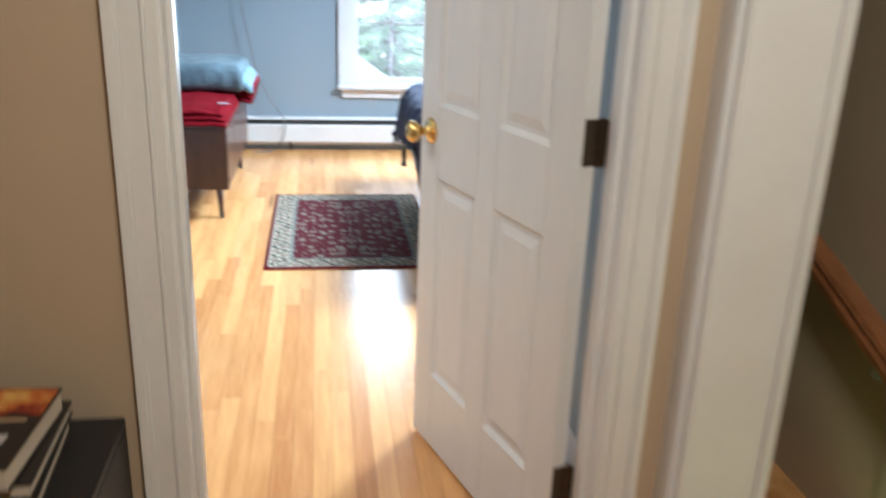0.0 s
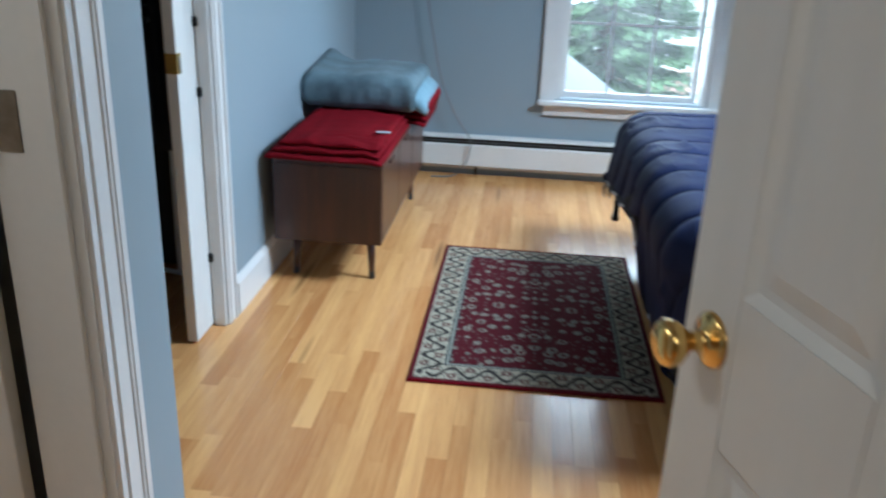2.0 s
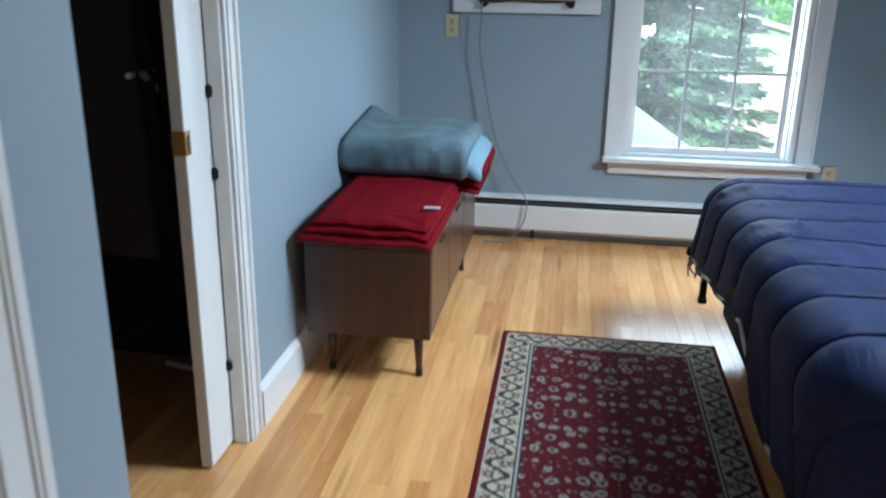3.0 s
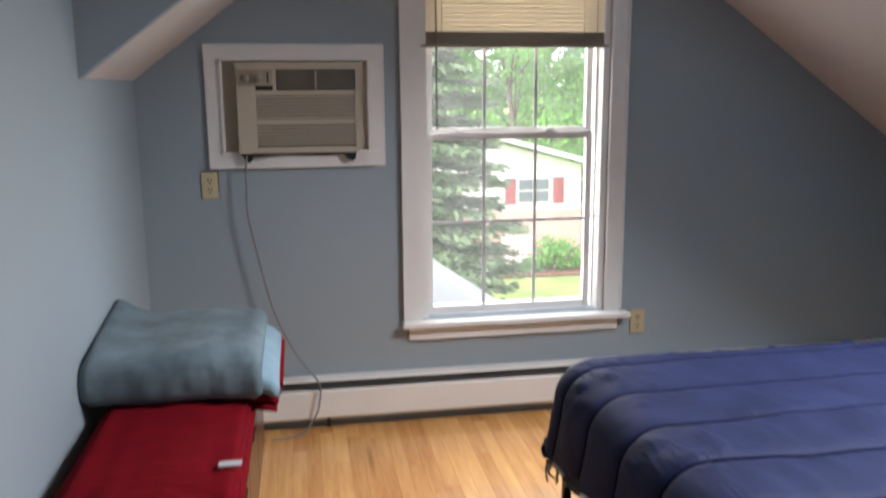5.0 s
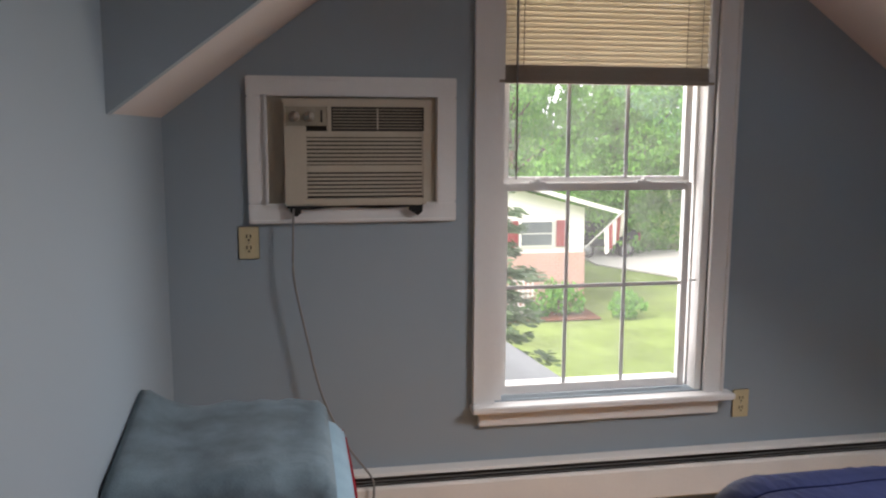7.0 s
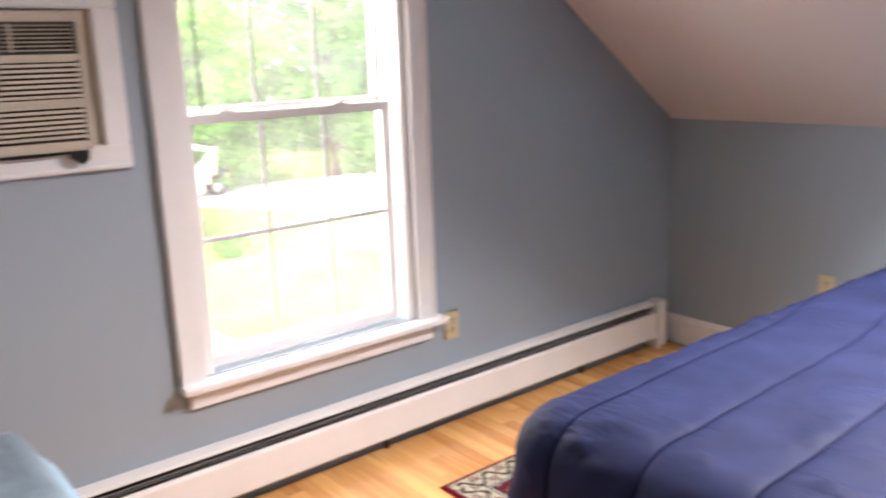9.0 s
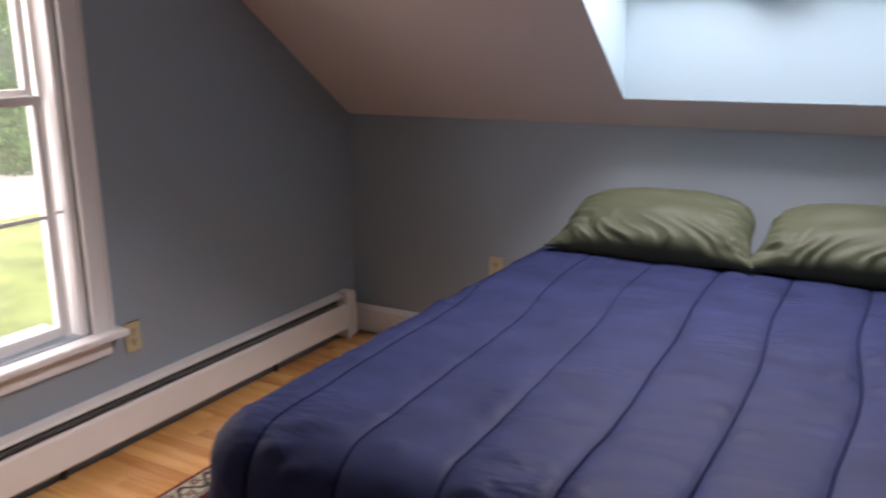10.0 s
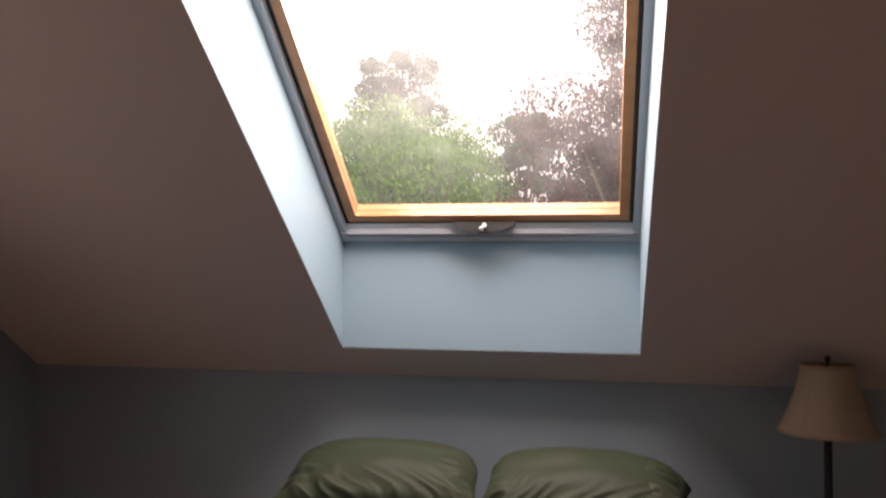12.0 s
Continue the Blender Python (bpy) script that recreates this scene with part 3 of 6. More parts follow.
# entry jamb, stops and casings
def jamb(name, way, u0, u1, top, d0, d1, stop):
    root = tagged(new(name), "white painted door jamb with stop", "", "", "structure")
    INVERSE[root] = Matrix()
    for lo, hi, z0, z1, sg in ((u0, u0 + 0.018, 0, top, 1), (u1 - 0.018, u1, 0, top, -1)):
        bm, bs = B(), B()
        e = hi if sg > 0 else lo
        if way == "y":
            box(bm, (lo, d0, z0), (hi, d1, z1), 0.001)
            box(bs, (e, stop, z0), (e + sg * 0.011, stop + 0.035, z1 - 0.018), 0.002)
        else:
            box(bm, (d0, lo, z0), (d1, hi, z1), 0.001)
            box(bs, (stop, e, z0), (stop + 0.035, e + sg * 0.011, z1 - 0.018), 0.002)
        part("jamb_board", bm, M_WHITE, root)
        part("door_stop", bs, M_WHITE, root)
    bm = B()
    if way == "y":
        box(bm, (u0 + 0.018, d0, top - 0.018), (u1 - 0.018, d1, top), 0.001)
    else:
        box(bm, (d0, u0 + 0.018, top - 0.018), (d1, u1 - 0.018, top), 0.001)
    part("head_board", bm, M_WHITE, root)
    return root


entry = jamb("trim_entry", "y", -0.238, 0.570, 2.045, 1.527, 1.653, 1.565)
side = jamb("trim_side_door", "x", 1.725, 2.515, 2.055, -0.69, -0.562, -0.615)
casing("trim_entry_hall", (1.53, -1), "y", (-0.225, 0.557, 2.035), 0.018, 0.080)
casing("trim_entry_room", (1.65, 1), "y", (-0.225, 0.557, 2.035))
casing("trim_side_room", (-0.565, 1), "x", (1.738, 2.502, 2.045))
casing("trim_closet", (WW, 1), "x", (3.10, 3.985, 2.045), 0.016, 0.075)
bm = B()
box(bm, (0.682, 1.455, 0), (0.886, 1.60, TOP), 0.012)
for u in (0.690, 0.852):
    box(bm, (u, 1.440, 0), (u + 0.022, 1.455, TOP), 0.004)
structure("trim_stair_post", bm, M_WHITE, "white painted wide trim beside stair opening")
bm = B()
box(bm, (-0.220, 1.600, 0.875), (-0.2165, 1.645, 0.955), 0.001)
part("strike_plate", bm, M_BRONZE, entry, "dark bronze strike plate")


def hinge_leaf(z, y, parent):
    bm = B()
    box(bm, (-0.688, y - 0.0025, z - 0.045), (-0.640, y, z + 0.045), 0.001)
    tube(bm, [(-0.69, y - 0.006, z - 0.046), (-0.69, y - 0.006, z + 0.046)], 0.006, 10)
    part("hinge", bm, M_NICKEL, parent, "worn metal hinge leaf")


for z in (0.30, 1.06, 1.82):
    hinge_leaf(z, 2.4975, side)


# ---- doors ----
def panel_door(name, m, width, label, knob=True):
    """A six-panel door; its own x runs from the hinge, y is its thickness."""
    d = thing(name, m, label, "door", "", "structure", True)
    h, t, st = 2.02, 0.035, 0.105
    mid = width / 2
    for x0, x1 in ((0, st), (width - st, width), (mid - 0.045, mid + 0.045)):
        bm = B()
        box(bm, (x0, -t / 2, 0.012), (x1, t / 2, h), 0.0015)
        part("stile", bm, M_DOOR, d)
    rows = [(0.012, 0.235), (0.80, 0.985), (1.60, 1.69), (1.90, h)]
    for z0, z1 in rows:
        for x0, x1 in ((st, mid - 0.045), (mid + 0.045, width - st)):
            bm = B()
            box(bm, (x0, -t / 2 + 0.0003, z0), (x1, t / 2 - 0.0003, z1), 0.0012)
            part("rail", bm, M_DOOR, d)
    for (_, z0), (z1, _) in zip(rows, rows[1:]):
        for x0, x1 in ((st, mid - 0.045), (mid + 0.045, width - st)):
            bm = B()
            box(bm, (x0 - 0.004, -0.008, z0 - 0.004), (x1 + 0.004, 0.008, z1 + 0.004))
            for sg in (-1, 1):
                ring = []
                for inset, dep in ((0.0, 0.0165), (0.012, 0.0085), (0.022, 0.0085), (0.045, 0.015)):
                    ring.append([bm.verts.new((px, sg * dep, pz)) for px, pz in ((x0 + inset, z0 + inset), (x1 - inset, z0 + inset), (x1 - inset, z1 - inset), (x0 + inset, z1 - inset))])
                for p, q in zip(ring, ring[1:]):
                    for k in range(4):
                        bm.faces.new((p[k], p[(k + 1) % 4], q[(k + 1) % 4], q[k]))
                bm.faces.new(ring[-1])
            bmesh.ops.recalc_face_normals(bm, faces=bm.faces)
            part("panel", bm, M_DOOR, d)
    if knob:
        for sg in (1, -1):
            bm = B()
            prof = [(0.033, 0.0), (0.033, 0.003), (0.028, 0.007), (0.016, 0.010), (0.0115, 0.016), (0.0115, 0.030), (0.019, 0.037), (0.0265, 0.046), (0.0275, 0.055), (0.0235, 0.063), (0.014, 0.067)]
            lathe(bm, prof, segs=28)
            turn = Matrix.Translation((width - 0.062, sg * t / 2, 0.915)) @ Matrix.Rotation(radians(-90 * sg), 4, "X")
            bmesh.ops.transform(bm, matrix=turn, verts=bm.verts)
            part("door_knob", bm, M_BRASS, d, "polished brass knob with round rose", True)
        bm = B()
        box(bm, (width, -0.011, 0.888), (width + 0.0015, 0.011, 0.945))
        part("latch_plate", bm, M_BRASS, d)
    for z in (0.26, 1.014, 1.80):
        bm = B()
        box(bm, (-0.002, -t / 2 - 0.001, z - 0.045), (0.0, t / 2 - 0.004, z + 0.045), 0.0008)
        box(bm, (-0.011, -t / 2 - 0.040, z - 0.045), (-0.008, -t / 2, z + 0.045), 0.0008)
        tube(bm, [(-0.004, -t / 2 - 0.004, z - 0.047), (-0.004, -t / 2 - 0.004, z + 0.047)], 0.0065, 10)
        part("hinge", bm, M_BRONZE, d, "dark bronze butt hinge")
    return d


ang = math.degrees(math.atan2(2.331 - 1.654, 0.298 - 0.5185))
panel_door("door_1", pose(0.5185, 1.654, 0, 0, 0, ang), 0.712, "white six-panel door standing open into the bedroom")
panel_door("door_2", pose(-0.715, 2.488, 0, 0, 0, 186), 0.74, "white six-panel door standing open in side room", False)

# pocket door, mostly slid into the wall
d = thing("door_3", (-0.993, 3.90, 0), "white pocket door slid nearly open at closet", "door", "", "structure")
bm = B()
box(bm, (-1.010, 3.822, 0.008), (-0.976, 4.5, 2.03), 0.002)
part("leaf", bm, M_DOOR, d)
bm = B()
box(bm, (-1.0115, 3.8195, 0.905), (-0.9745, 3.853, 0.972), 0.003)
lock = part("edge_pull", bm, M_BRASS, d, "brass edge pull of pocket door")
bm = B()
box(bm, (-0.9742, 3.832, 0.918), (-0.9735, 3.846, 0.958))
part("pull_recess", bm, M_BRONZE, lock)
# small blocks added for the dark marks along the door gap
for z in (0.26, 0.83, 1.05, 1.6):
    bm = B()
    box(bm, (-0.978, 3.958, z - 0.016), (-0.962, 3.981, z + 0.016), 0.004)
    part("bumper", bm, M_FOAM, d, "small dark mark in the pocket door gap")
bm = B()
box(bm, (-0.972, 3.970, 0), (WW - 0.001, 3.986, 2.045), 0.002)
box(bm, (-1.078, 3.970, 0), (-1.014, 3.986, 2.045), 0.002)
structure("trim_pocket_jamb", bm, M_WHITE, "white split jamb of pocket door")


# ---- window ----
w = thing("window_1", (0.66, 6.26, 0.47), "white double-hung window with grilles", "window", "", "structure")
bm = B()
for x0, x1 in ((0.146, 0.232), (1.083, 1.162)):
    box(bm, (x0, 6.180, 0.462), (x1, WN, 2.165), 0.003)
    xo = x0 if x0 < 0.5 else x1 - 0.012
    box(bm, (xo, 6.172, 0.462), (xo + 0.012, 6.182, 2.165), 0.002)
box(bm, (0.146, 6.180, 2.093), (1.162, WN, 2.172), 0.003)
part("window_casing", bm, M_WHITE, w)
bm = B()
box(bm, (0.138, 6.135, 0.440), (1.195, 6.290, 0.465), 0.004)
part("window_sill", bm, M_WHITE, w)
bm = B()
box(bm, (0.170, 6.178, 0.378), (1.146, WN, 0.440), 0.003)
part("apron", bm, M_WHITE, w)
bm = B()
for x0, x1 in ((0.232, 0.262), (1.053, 1.083)):
    box(bm, (x0, 6.205, 0.465), (x1, 6.36, 2.10), 0.002)
for x0, x1 in ((0.262, 0.270), (1.045, 1.053)):
    box(bm, (x0, 6.272, 0.465), (x1, 6.284, 2.10), 0.001)
box(bm, (0.262, 6.205, 2.075), (1.053, 6.36, 2.10), 0.002)
box(bm, (0.262, 6.29, 0.455), (1.053, 6.42, 0.478), 0.002)
part("window_frame", bm, M_WHITE, w)


def sash(name, x0, x1, z0, z1, y, rail_lo, rail_hi, bars_z):
    bm = B()
    st = 0.028
    box(bm, (x0 - st, y - 0.016, z0 - rail_lo), (x0, y + 0.016, z1 + rail_hi), 0.003)
    box(bm, (x1, y - 0.016, z0 - rail_lo), (x1 + st, y + 0.016, z1 + rail_hi), 0.003)
    box(bm, (x0, y - 0.0155, z0 - rail_lo), (x1, y + 0.0155, z0), 0.003)
    box(bm, (x0, y - 0.0155, z1), (x1, y + 0.0155, z1 + rail_hi), 0.003)
    s = part(name, bm, M_WHITE, w)
    bm = B()
    box(bm, (x0, y - 0.002, z0), (x1, y + 0.002, z1))
    g = part("pane", bm, M_GLASS, s)
    g.visible_shadow = False
    for k in (1, 2):
        bm = B()
        xx = x0 + (x1 - x0) * k / 3
        box(bm, (xx - 0.007, y - 0.008, z0), (xx + 0.007, y - 0.003, z1), 0.001)
        part("grille_bar", bm, M_BAR, s)
    bm = B()
    box(bm, (x0, y - 0.0095, bars_z - 0.007), (x1, y - 0.0035, bars_z + 0.007), 0.001)
    part("grille_bar", bm, M_BAR, s)
    return s


low = sash("lower_sash", 0.288, 0.995, 0.513, 1.262, 6.255, 0.035, 0.030, 0.895)
sash("upper_sash", 0.300, 1.005, 1.312, 2.050, 6.300, 0.034, 0.025, 1.69)
for x in (0.408, 0.830):
    bm = B()
    box(bm, (x - 0.03, 6.243, 1.292), (x + 0.03, 6.268, 1.298), 0.002)
    lathe(bm, [(0.011, 0.0), (0.011, 0.008), (0.006, 0.012)], (x, 6.257, 1.298), 14)
    box(bm, (x - 0.004, 6.250, 1.303), (x + 0.030, 6.262, 1.310), 0.002)
    part("sash_lock", bm, M_WHITE, low)

bm = B()
box(bm, (1.024, 6.236, 0.901), (1.062, 6.250, 0.909), 0.002)
lathe(bm, [(0.006, 0.0), (0.007, 0.006), (0.004, 0.012)], (1.060, 6.243, 0.906), 12)
part("sash_stop", bm, M_WHITE, w, "small white sash stop")

# raised blind
bl = thing("window_blind", (0.66, 6.215, 2.08), "ivory slatted blind half raised in the window", "blind")
bm = B()
box(bm, (0.236, 6.200, 2.055), (1.079, 6.240, 2.092), 0.003)
part("headrail", bm, M_BLINDRAIL, bl)
for k in range(17):
    bm = B()
    z = 1.727 + k * 0.0195
    m = Matrix.Translation((0.6575, 6.219, z)) @ Matrix.Rotation(radians(55), 4, "X")
    box(bm, (-0.418, -0.0125, -0.0007), (0.418, 0.0125, 0.0007), m=m)
    part("slat", bm, M_BLIND, bl)
for k in range(9):
    bm = B()
    box(bm, (0.239 + 0.002 * (k % 2), 6.206 + 0.002 * (k % 3), 1.672 + k * 0.0055), (1.076 - 0.003 * (k % 2), 6.231, 1.6768 + k * 0.0055), 0.0008)
    part("gathered_slat", bm, M_BLINDRAIL, bl)
bm = B()
box(bm, (0.237, 6.203, 1.655), (1.078, 6.234, 1.671), 0.003)
part("bottom_rail", bm, M_BLINDRAIL, bl)
bm = B()
tube(bm, [(0.302, 6.196, 2.06), (0.304, 6.194, 1.7), (0.305, 6.196, 1.31)], 0.004, 8)
part("wand", bm, M_CORD, bl)
for x in (0.33, 0.96, 1.02):
    bm = B()
    tube(bm, [(x, 6.2045, 2.06), (x, 6.2045, 1.66)], 0.0013, 6)
    part("ladder_cord", bm, M_BLINDRAIL, bl)

# ---- air conditioner ----
fr = thing("air_conditioner_trim", (-0.29, WN, 1.16), "white wooden trim frame round the air conditioner", "trim frame")
for k, (a0, b0) in enumerate((((-0.652, 1.161), (0.079, 1.232)), ((-0.652, 1.60), (0.079, 1.669)), ((-0.652, 1.232), (-0.581, 1.60)), ((0.005, 1.232), (0.079, 1.60)))):
    bm = B()
    box(bm, (a0[0], 6.180, a0[1]), (b0[0], WN, b0[1]), 0.004)
    part("frame_board", bm, M_WHITE, fr)
bm = B()
box(bm, (-0.645, 6.174, 1.655), (0.072, 6.182, 1.665), 0.002)
box(bm, (-0.645, 6.174, 1.165), (0.072, 6.182, 1.175), 0.002)
part("bead", bm, M_WHITE, fr)
bm = B()
box(bm, (-0.594, 6.168, 1.219), (0.018, 6.182, 1.231), 0.004)
box(bm, (-0.594, 6.168, 1.601), (0.018, 6.182, 1.613), 0.004)
box(bm, (-0.594, 6.168, 1.231), (-0.582, 6.182, 1.601), 0.004)
box(bm, (0.006, 6.168, 1.231), (0.018, 6.182, 1.601), 0.004)
part("inner_moulding", bm, M_WHITE, fr)
bm = B()
box(bm, (-0.581, 6.192, 1.232), (-0.523, 6.204, 1.60))
box(bm, (-0.039, 6.192, 1.232), (0.005, 6.204, 1.60))
box(bm, (-0.523, 6.192, 1.5905), (-0.039, 6.204, 1.60))
part("filler_panel", bm, M_BEIGE, fr, "beige accordion filler panel")
for k in range(7):
    bm = B()
    box(bm, (-0.579 + k * 0.0075, 6.187, 1.235), (-0.5755 + k * 0.0075, 6.192, 1.597), 0.001)
    part("filler_fold", bm, M_BEIGE, fr)

ac = thing("air_conditioner", (-0.285, 6.16, 1.232), "aged beige window air conditioner set through the wall", "air conditioner")
AF = 6.145
bm = B()
box(bm, (-0.522, AF + 0.036, 1.234), (-0.040, 6.62, 1.590), 0.006)
part("body", bm, M_BEIGE, ac)
for nm, (a0, b0) in zip(("lower_lip", "side_panel", "top_rail", "side_rail", "bottom_rail", "middle_rail", "divider", "panel_edge"), (((-0.520, 1.226), (-0.041, 1.229)), ((-0.527, 1.228), (-0.450, 1.500)), ((-0.527, 1.565), (-0.034, 1.592)), ((-0.047, 1.228), (-0.034, 1.565)), ((-0.450, 1.228), (-0.047, 1.252)), ((-0.450, 1.462), (-0.047, 1.482)), ((-0.380, 1.482), (-0.362, 1.565)), ((-0.527, 1.50), (-0.518, 1.565)))):
    bm = B()
    box(bm, (a0[0], AF, a0[1]), (b0[0], AF + 0.034, b0[1]), 0.003)
    part(nm, bm, M_BEIGE, ac)
bm = B()
box(bm, (-0.52, AF + 0.030, 1.236), (-0.042, AF + 0.034, 1.585))
part("grille_back", bm, M_GRILLE, ac)
bm = B()
box(bm, (-0.518, AF + 0.002, 1.50), (-0.380, AF + 0.008, 1.565), 0.002)
cp = part("control_panel", bm, M_BEIGE_DK, ac, "stained control panel")
for x in (-0.490, -0.440):
    bm = B()
    lathe(bm, [(0.018, 0), (0.017, 0.012), (0.014, 0.016)], segs=20)
    bmesh.ops.transform(bm, matrix=Matrix.Translation((x, AF + 0.002, 1.532)) @ Matrix.Rotation(radians(90), 4, "X"), verts=bm.verts)
    box(bm, (x - 0.003, AF - 0.020, 1.518), (x + 0.003, AF - 0.012, 1.546), 0.001)
    part("dial", bm, M_NICKEL, cp, "grey control dial", True)
bm = B()
box(bm, (-0.402, AF - 0.002, 1.512), (-0.395, AF + 0.003, 1.553))
part("switch", bm, M_GRILLE, cp)
for k in range(15):
    z = 1.260 + k * 0.0136
    if k == 7:
        z0, z1, mt = z - 0.006, z + 0.010, M_BEIGE
    else:
        z0, z1, mt = z - 0.0002, z + 0.0078, M_BEIGE
    bm = B()
    box(bm, (-0.452, AF + 0.003, z0), (-0.043, AF + 0.013, z1), 0.001)
    part("louvre", bm, mt, ac)
for k in range(7):
    bm = B()
    z = 1.491 + k * 0.0105
    box(bm, (-0.364, AF + 0.006, z), (-0.043, AF + 0.013, z + 0.0035))
    part("vent_fin", bm, M_BEIGE_DK, ac)
bm = B()
for a0, b0 in (((-0.366, 1.483), (-0.044, 1.488)), ((-0.366, 1.560), (-0.044, 1.565)), ((-0.366, 1.488), (-0.360, 1.560)), ((-0.050, 1.488), (-0.044, 1.560))):
    box(bm, (a0[0], AF + 0.001, a0[1]), (b0[0], AF + 0.012, b0[1]), 0.001)
part("vent_surround", bm, M_GRILLE, ac, "dark brown vent surround")
bm = B()
box(bm, (-0.208, AF + 0.003, 1.482), (-0.203, AF + 0.014, 1.565))
part("vent_divider", bm, M_BEIGE, ac)
bm = B()
tube(bm, curve_pts([(-0.52, 6.165, 1.226), (-0.44, 6.16, 1.222), (-0.35, 6.165, 1.228), (-0.2, 6.165, 1.224), (-0.06, 6.165, 1.228)], 5), 0.010, 7)
part("sealing_strip", bm, M_FOAM, ac, "crumbling black foam strip")
for x0, x1 in ((-0.515, -0.470), (-0.098, -0.045)):
    bm = B()
    prism(bm, [(x0, 6.150, 1.236), (x1, 6.150, 1.236), (x1 - 0.004, 6.150, 1.20), (x1 - 0.02, 6.150, 1.187), (x0 + 0.006, 6.150, 1.205)], (0, 0.030, 0))
    part("foam_block", bm, M_FOAM, ac, "black foam block")

cordt = thing("power_cord", (-0.49, WN, 0), "grey power cord hanging down the wall to floor", "cord")
bm = B()
tube(bm, curve_pts([(-0.497, 6.162, 1.228), (-0.500, 6.140, 1.19), (-0.503, 6.135, 1.10), (-0.503, 6.135, 0.977), (-0.468, 6.135, 0.789), (-0.413, 6.132, 0.550), (-0.330, 6.122, 0.366), (-0.242, 6.110, 0.240), (-0.234, 6.104, 0.185), (-0.239, 6.100, 0.150), (-0.255, 6.095, 0.092), (-0.321, 6.085, 0.014), (-0.45, 6.06, 0.006)], 7), 0.0042, 8)
part("cable", bm, M_CORD, cordt, "", True)


# ---- outlets ----
def outlet(name, m, label):
    o = thing(name, m, label, "outlet", "wall outlets", "", True)
    bm = B()
    box(bm, (-0.036, -0.006, -0.058), (0.036, 0.0, 0.058), 0.003)
    part("cover_plate", bm, M_IVORY, o)
    for z in (-0.020, 0.020):
        bm = B()
        lathe(bm, [(0.0165, 0), (0.0165, 0.0025), (0.015, 0.003)], segs=20)
        bmesh.ops.transform(bm, matrix=Matrix.Translation((0, -0.0055, z)) @ Matrix.Rotation(radians(90), 4, "X"), verts=bm.verts)
        s = part("socket", bm, M_IVORY, o)
        bm = B()
        for x in (-0.0065, 0.0065):
            box(bm, (x - 0.0022, -0.0090, z - 0.002), (x + 0.0022, -0.0084, z + 0.010))
        box(bm, (-0.0032, -0.0090, z - 0.0125), (0.0032, -0.0084, z - 0.006))
        part("slots", bm, M_GRILLE, s)
    bm = B()
    lathe(bm, [(0.003, 0), (0.0028, 0.001)], segs=10)
    bmesh.ops.transform(bm, matrix=Matrix.Translation((0, -0.006, 0)) @ Matrix.Rotation(radians(90), 4, "X"), verts=bm.verts)
    part("screw", bm, M_NICKEL, o)
    return o


outlet("outlet", pose(-0.655, WN, 1.095), "ivory double outlet on blue wall below air conditioner")
outlet("outlet", pose(1.252, WN, 0.405), "ivory double outlet on blue wall beside window sill")
outlet("outlet", pose(WE, 5.39, 0.425, 0, 0, -90), "ivory double outlet on knee wall beside bed")

# ---- baseboard heater ----
ht = thing("baseboard_heater", (0.8, 6.17, 0), "white enamelled baseboard heater along the window wall", "heater")
bm = B()
box(bm, (WW + 0.02, 6.190, 0.03), (2.50, WN - 0.002, 0.238), 0.001)
part("back_plate", bm, M_HEAT, ht)
bm = B()
prism(bm, [(WW + 0.02, 6.190, 0.238), (WW + 0.02, 6.150, 0.232), (WW + 0.02, 6.146, 0.222), (WW + 0.02, 6.150, 0.221), (WW + 0.02, 6.190, 0.228)], (3.43, 0, 0))
part("top_hood", bm, M_HEAT, ht)
bm = B()
prism(bm, [(WW + 0.02, 6.132, 0.060), (WW + 0.02, 6.128, 0.066), (WW + 0.02, 6.128, 0.180), (WW + 0.02, 6.132, 0.188), (WW + 0.02, 6.142, 0.190), (WW + 0.02, 6.142, 0.186), (WW + 0.02, 6.136, 0.182), (WW + 0.02, 6.134, 0.064)], (3.43, 0, 0))
part("front_cover", bm, M_HEAT, ht)
bm = B()
box(bm, (WW + 0.02, 6.157, 0.199), (2.49, 6.163, 0.2025), 0.001)
part("damper", bm, M_CORD, ht, "thin grey damper blade")
# dark strip over the white back plate, colouring in the slot's shade
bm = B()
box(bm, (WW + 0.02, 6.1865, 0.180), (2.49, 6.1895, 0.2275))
part("slot_back", bm, M_GRILLE, ht, "dark strip for the slot's shade behind the damper")
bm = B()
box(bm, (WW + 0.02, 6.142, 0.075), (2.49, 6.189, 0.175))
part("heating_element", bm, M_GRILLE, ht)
bm = B()
box(bm, (2.485, 6.122, 0.012), (2.565, WN - 0.002, 0.245), 0.008)
box(bm, (2.500, 6.126, 0.0), (2.52, 6.15, 0.02), 0.001)
part("end_cap", bm, M_HEAT, ht)
for x in (-0.2, 0.9, 2.0):
    bm = B()
    box(bm, (x - 0.008, 6.175, 0.0), (x + 0.008, 6.188, 0.07))
    part("bracket", bm, M_GRILLE, ht)

# ---- skylight ----
sk = thing("window_2", (2.49, 4.2125, 1.66), "pine framed roof skylight in a blue well", "skylight", "", "structure")
SU = Vector((-DZ, 0, DX)).normalized()
SO = Vector((DX, 0, DZ))
S0 = Vector((2.498, 0, 1.662))


def sky_board(bm, u0, u1, y0, y1, n0, n1):
    c = [S0 + SU * u + Vector((0, y, 0)) + SO * n0 for u, y in ((u0, y0), (u1, y0), (u1, y1), (u0, y1))]
    prism(bm, c, SO * (n1 - n0))


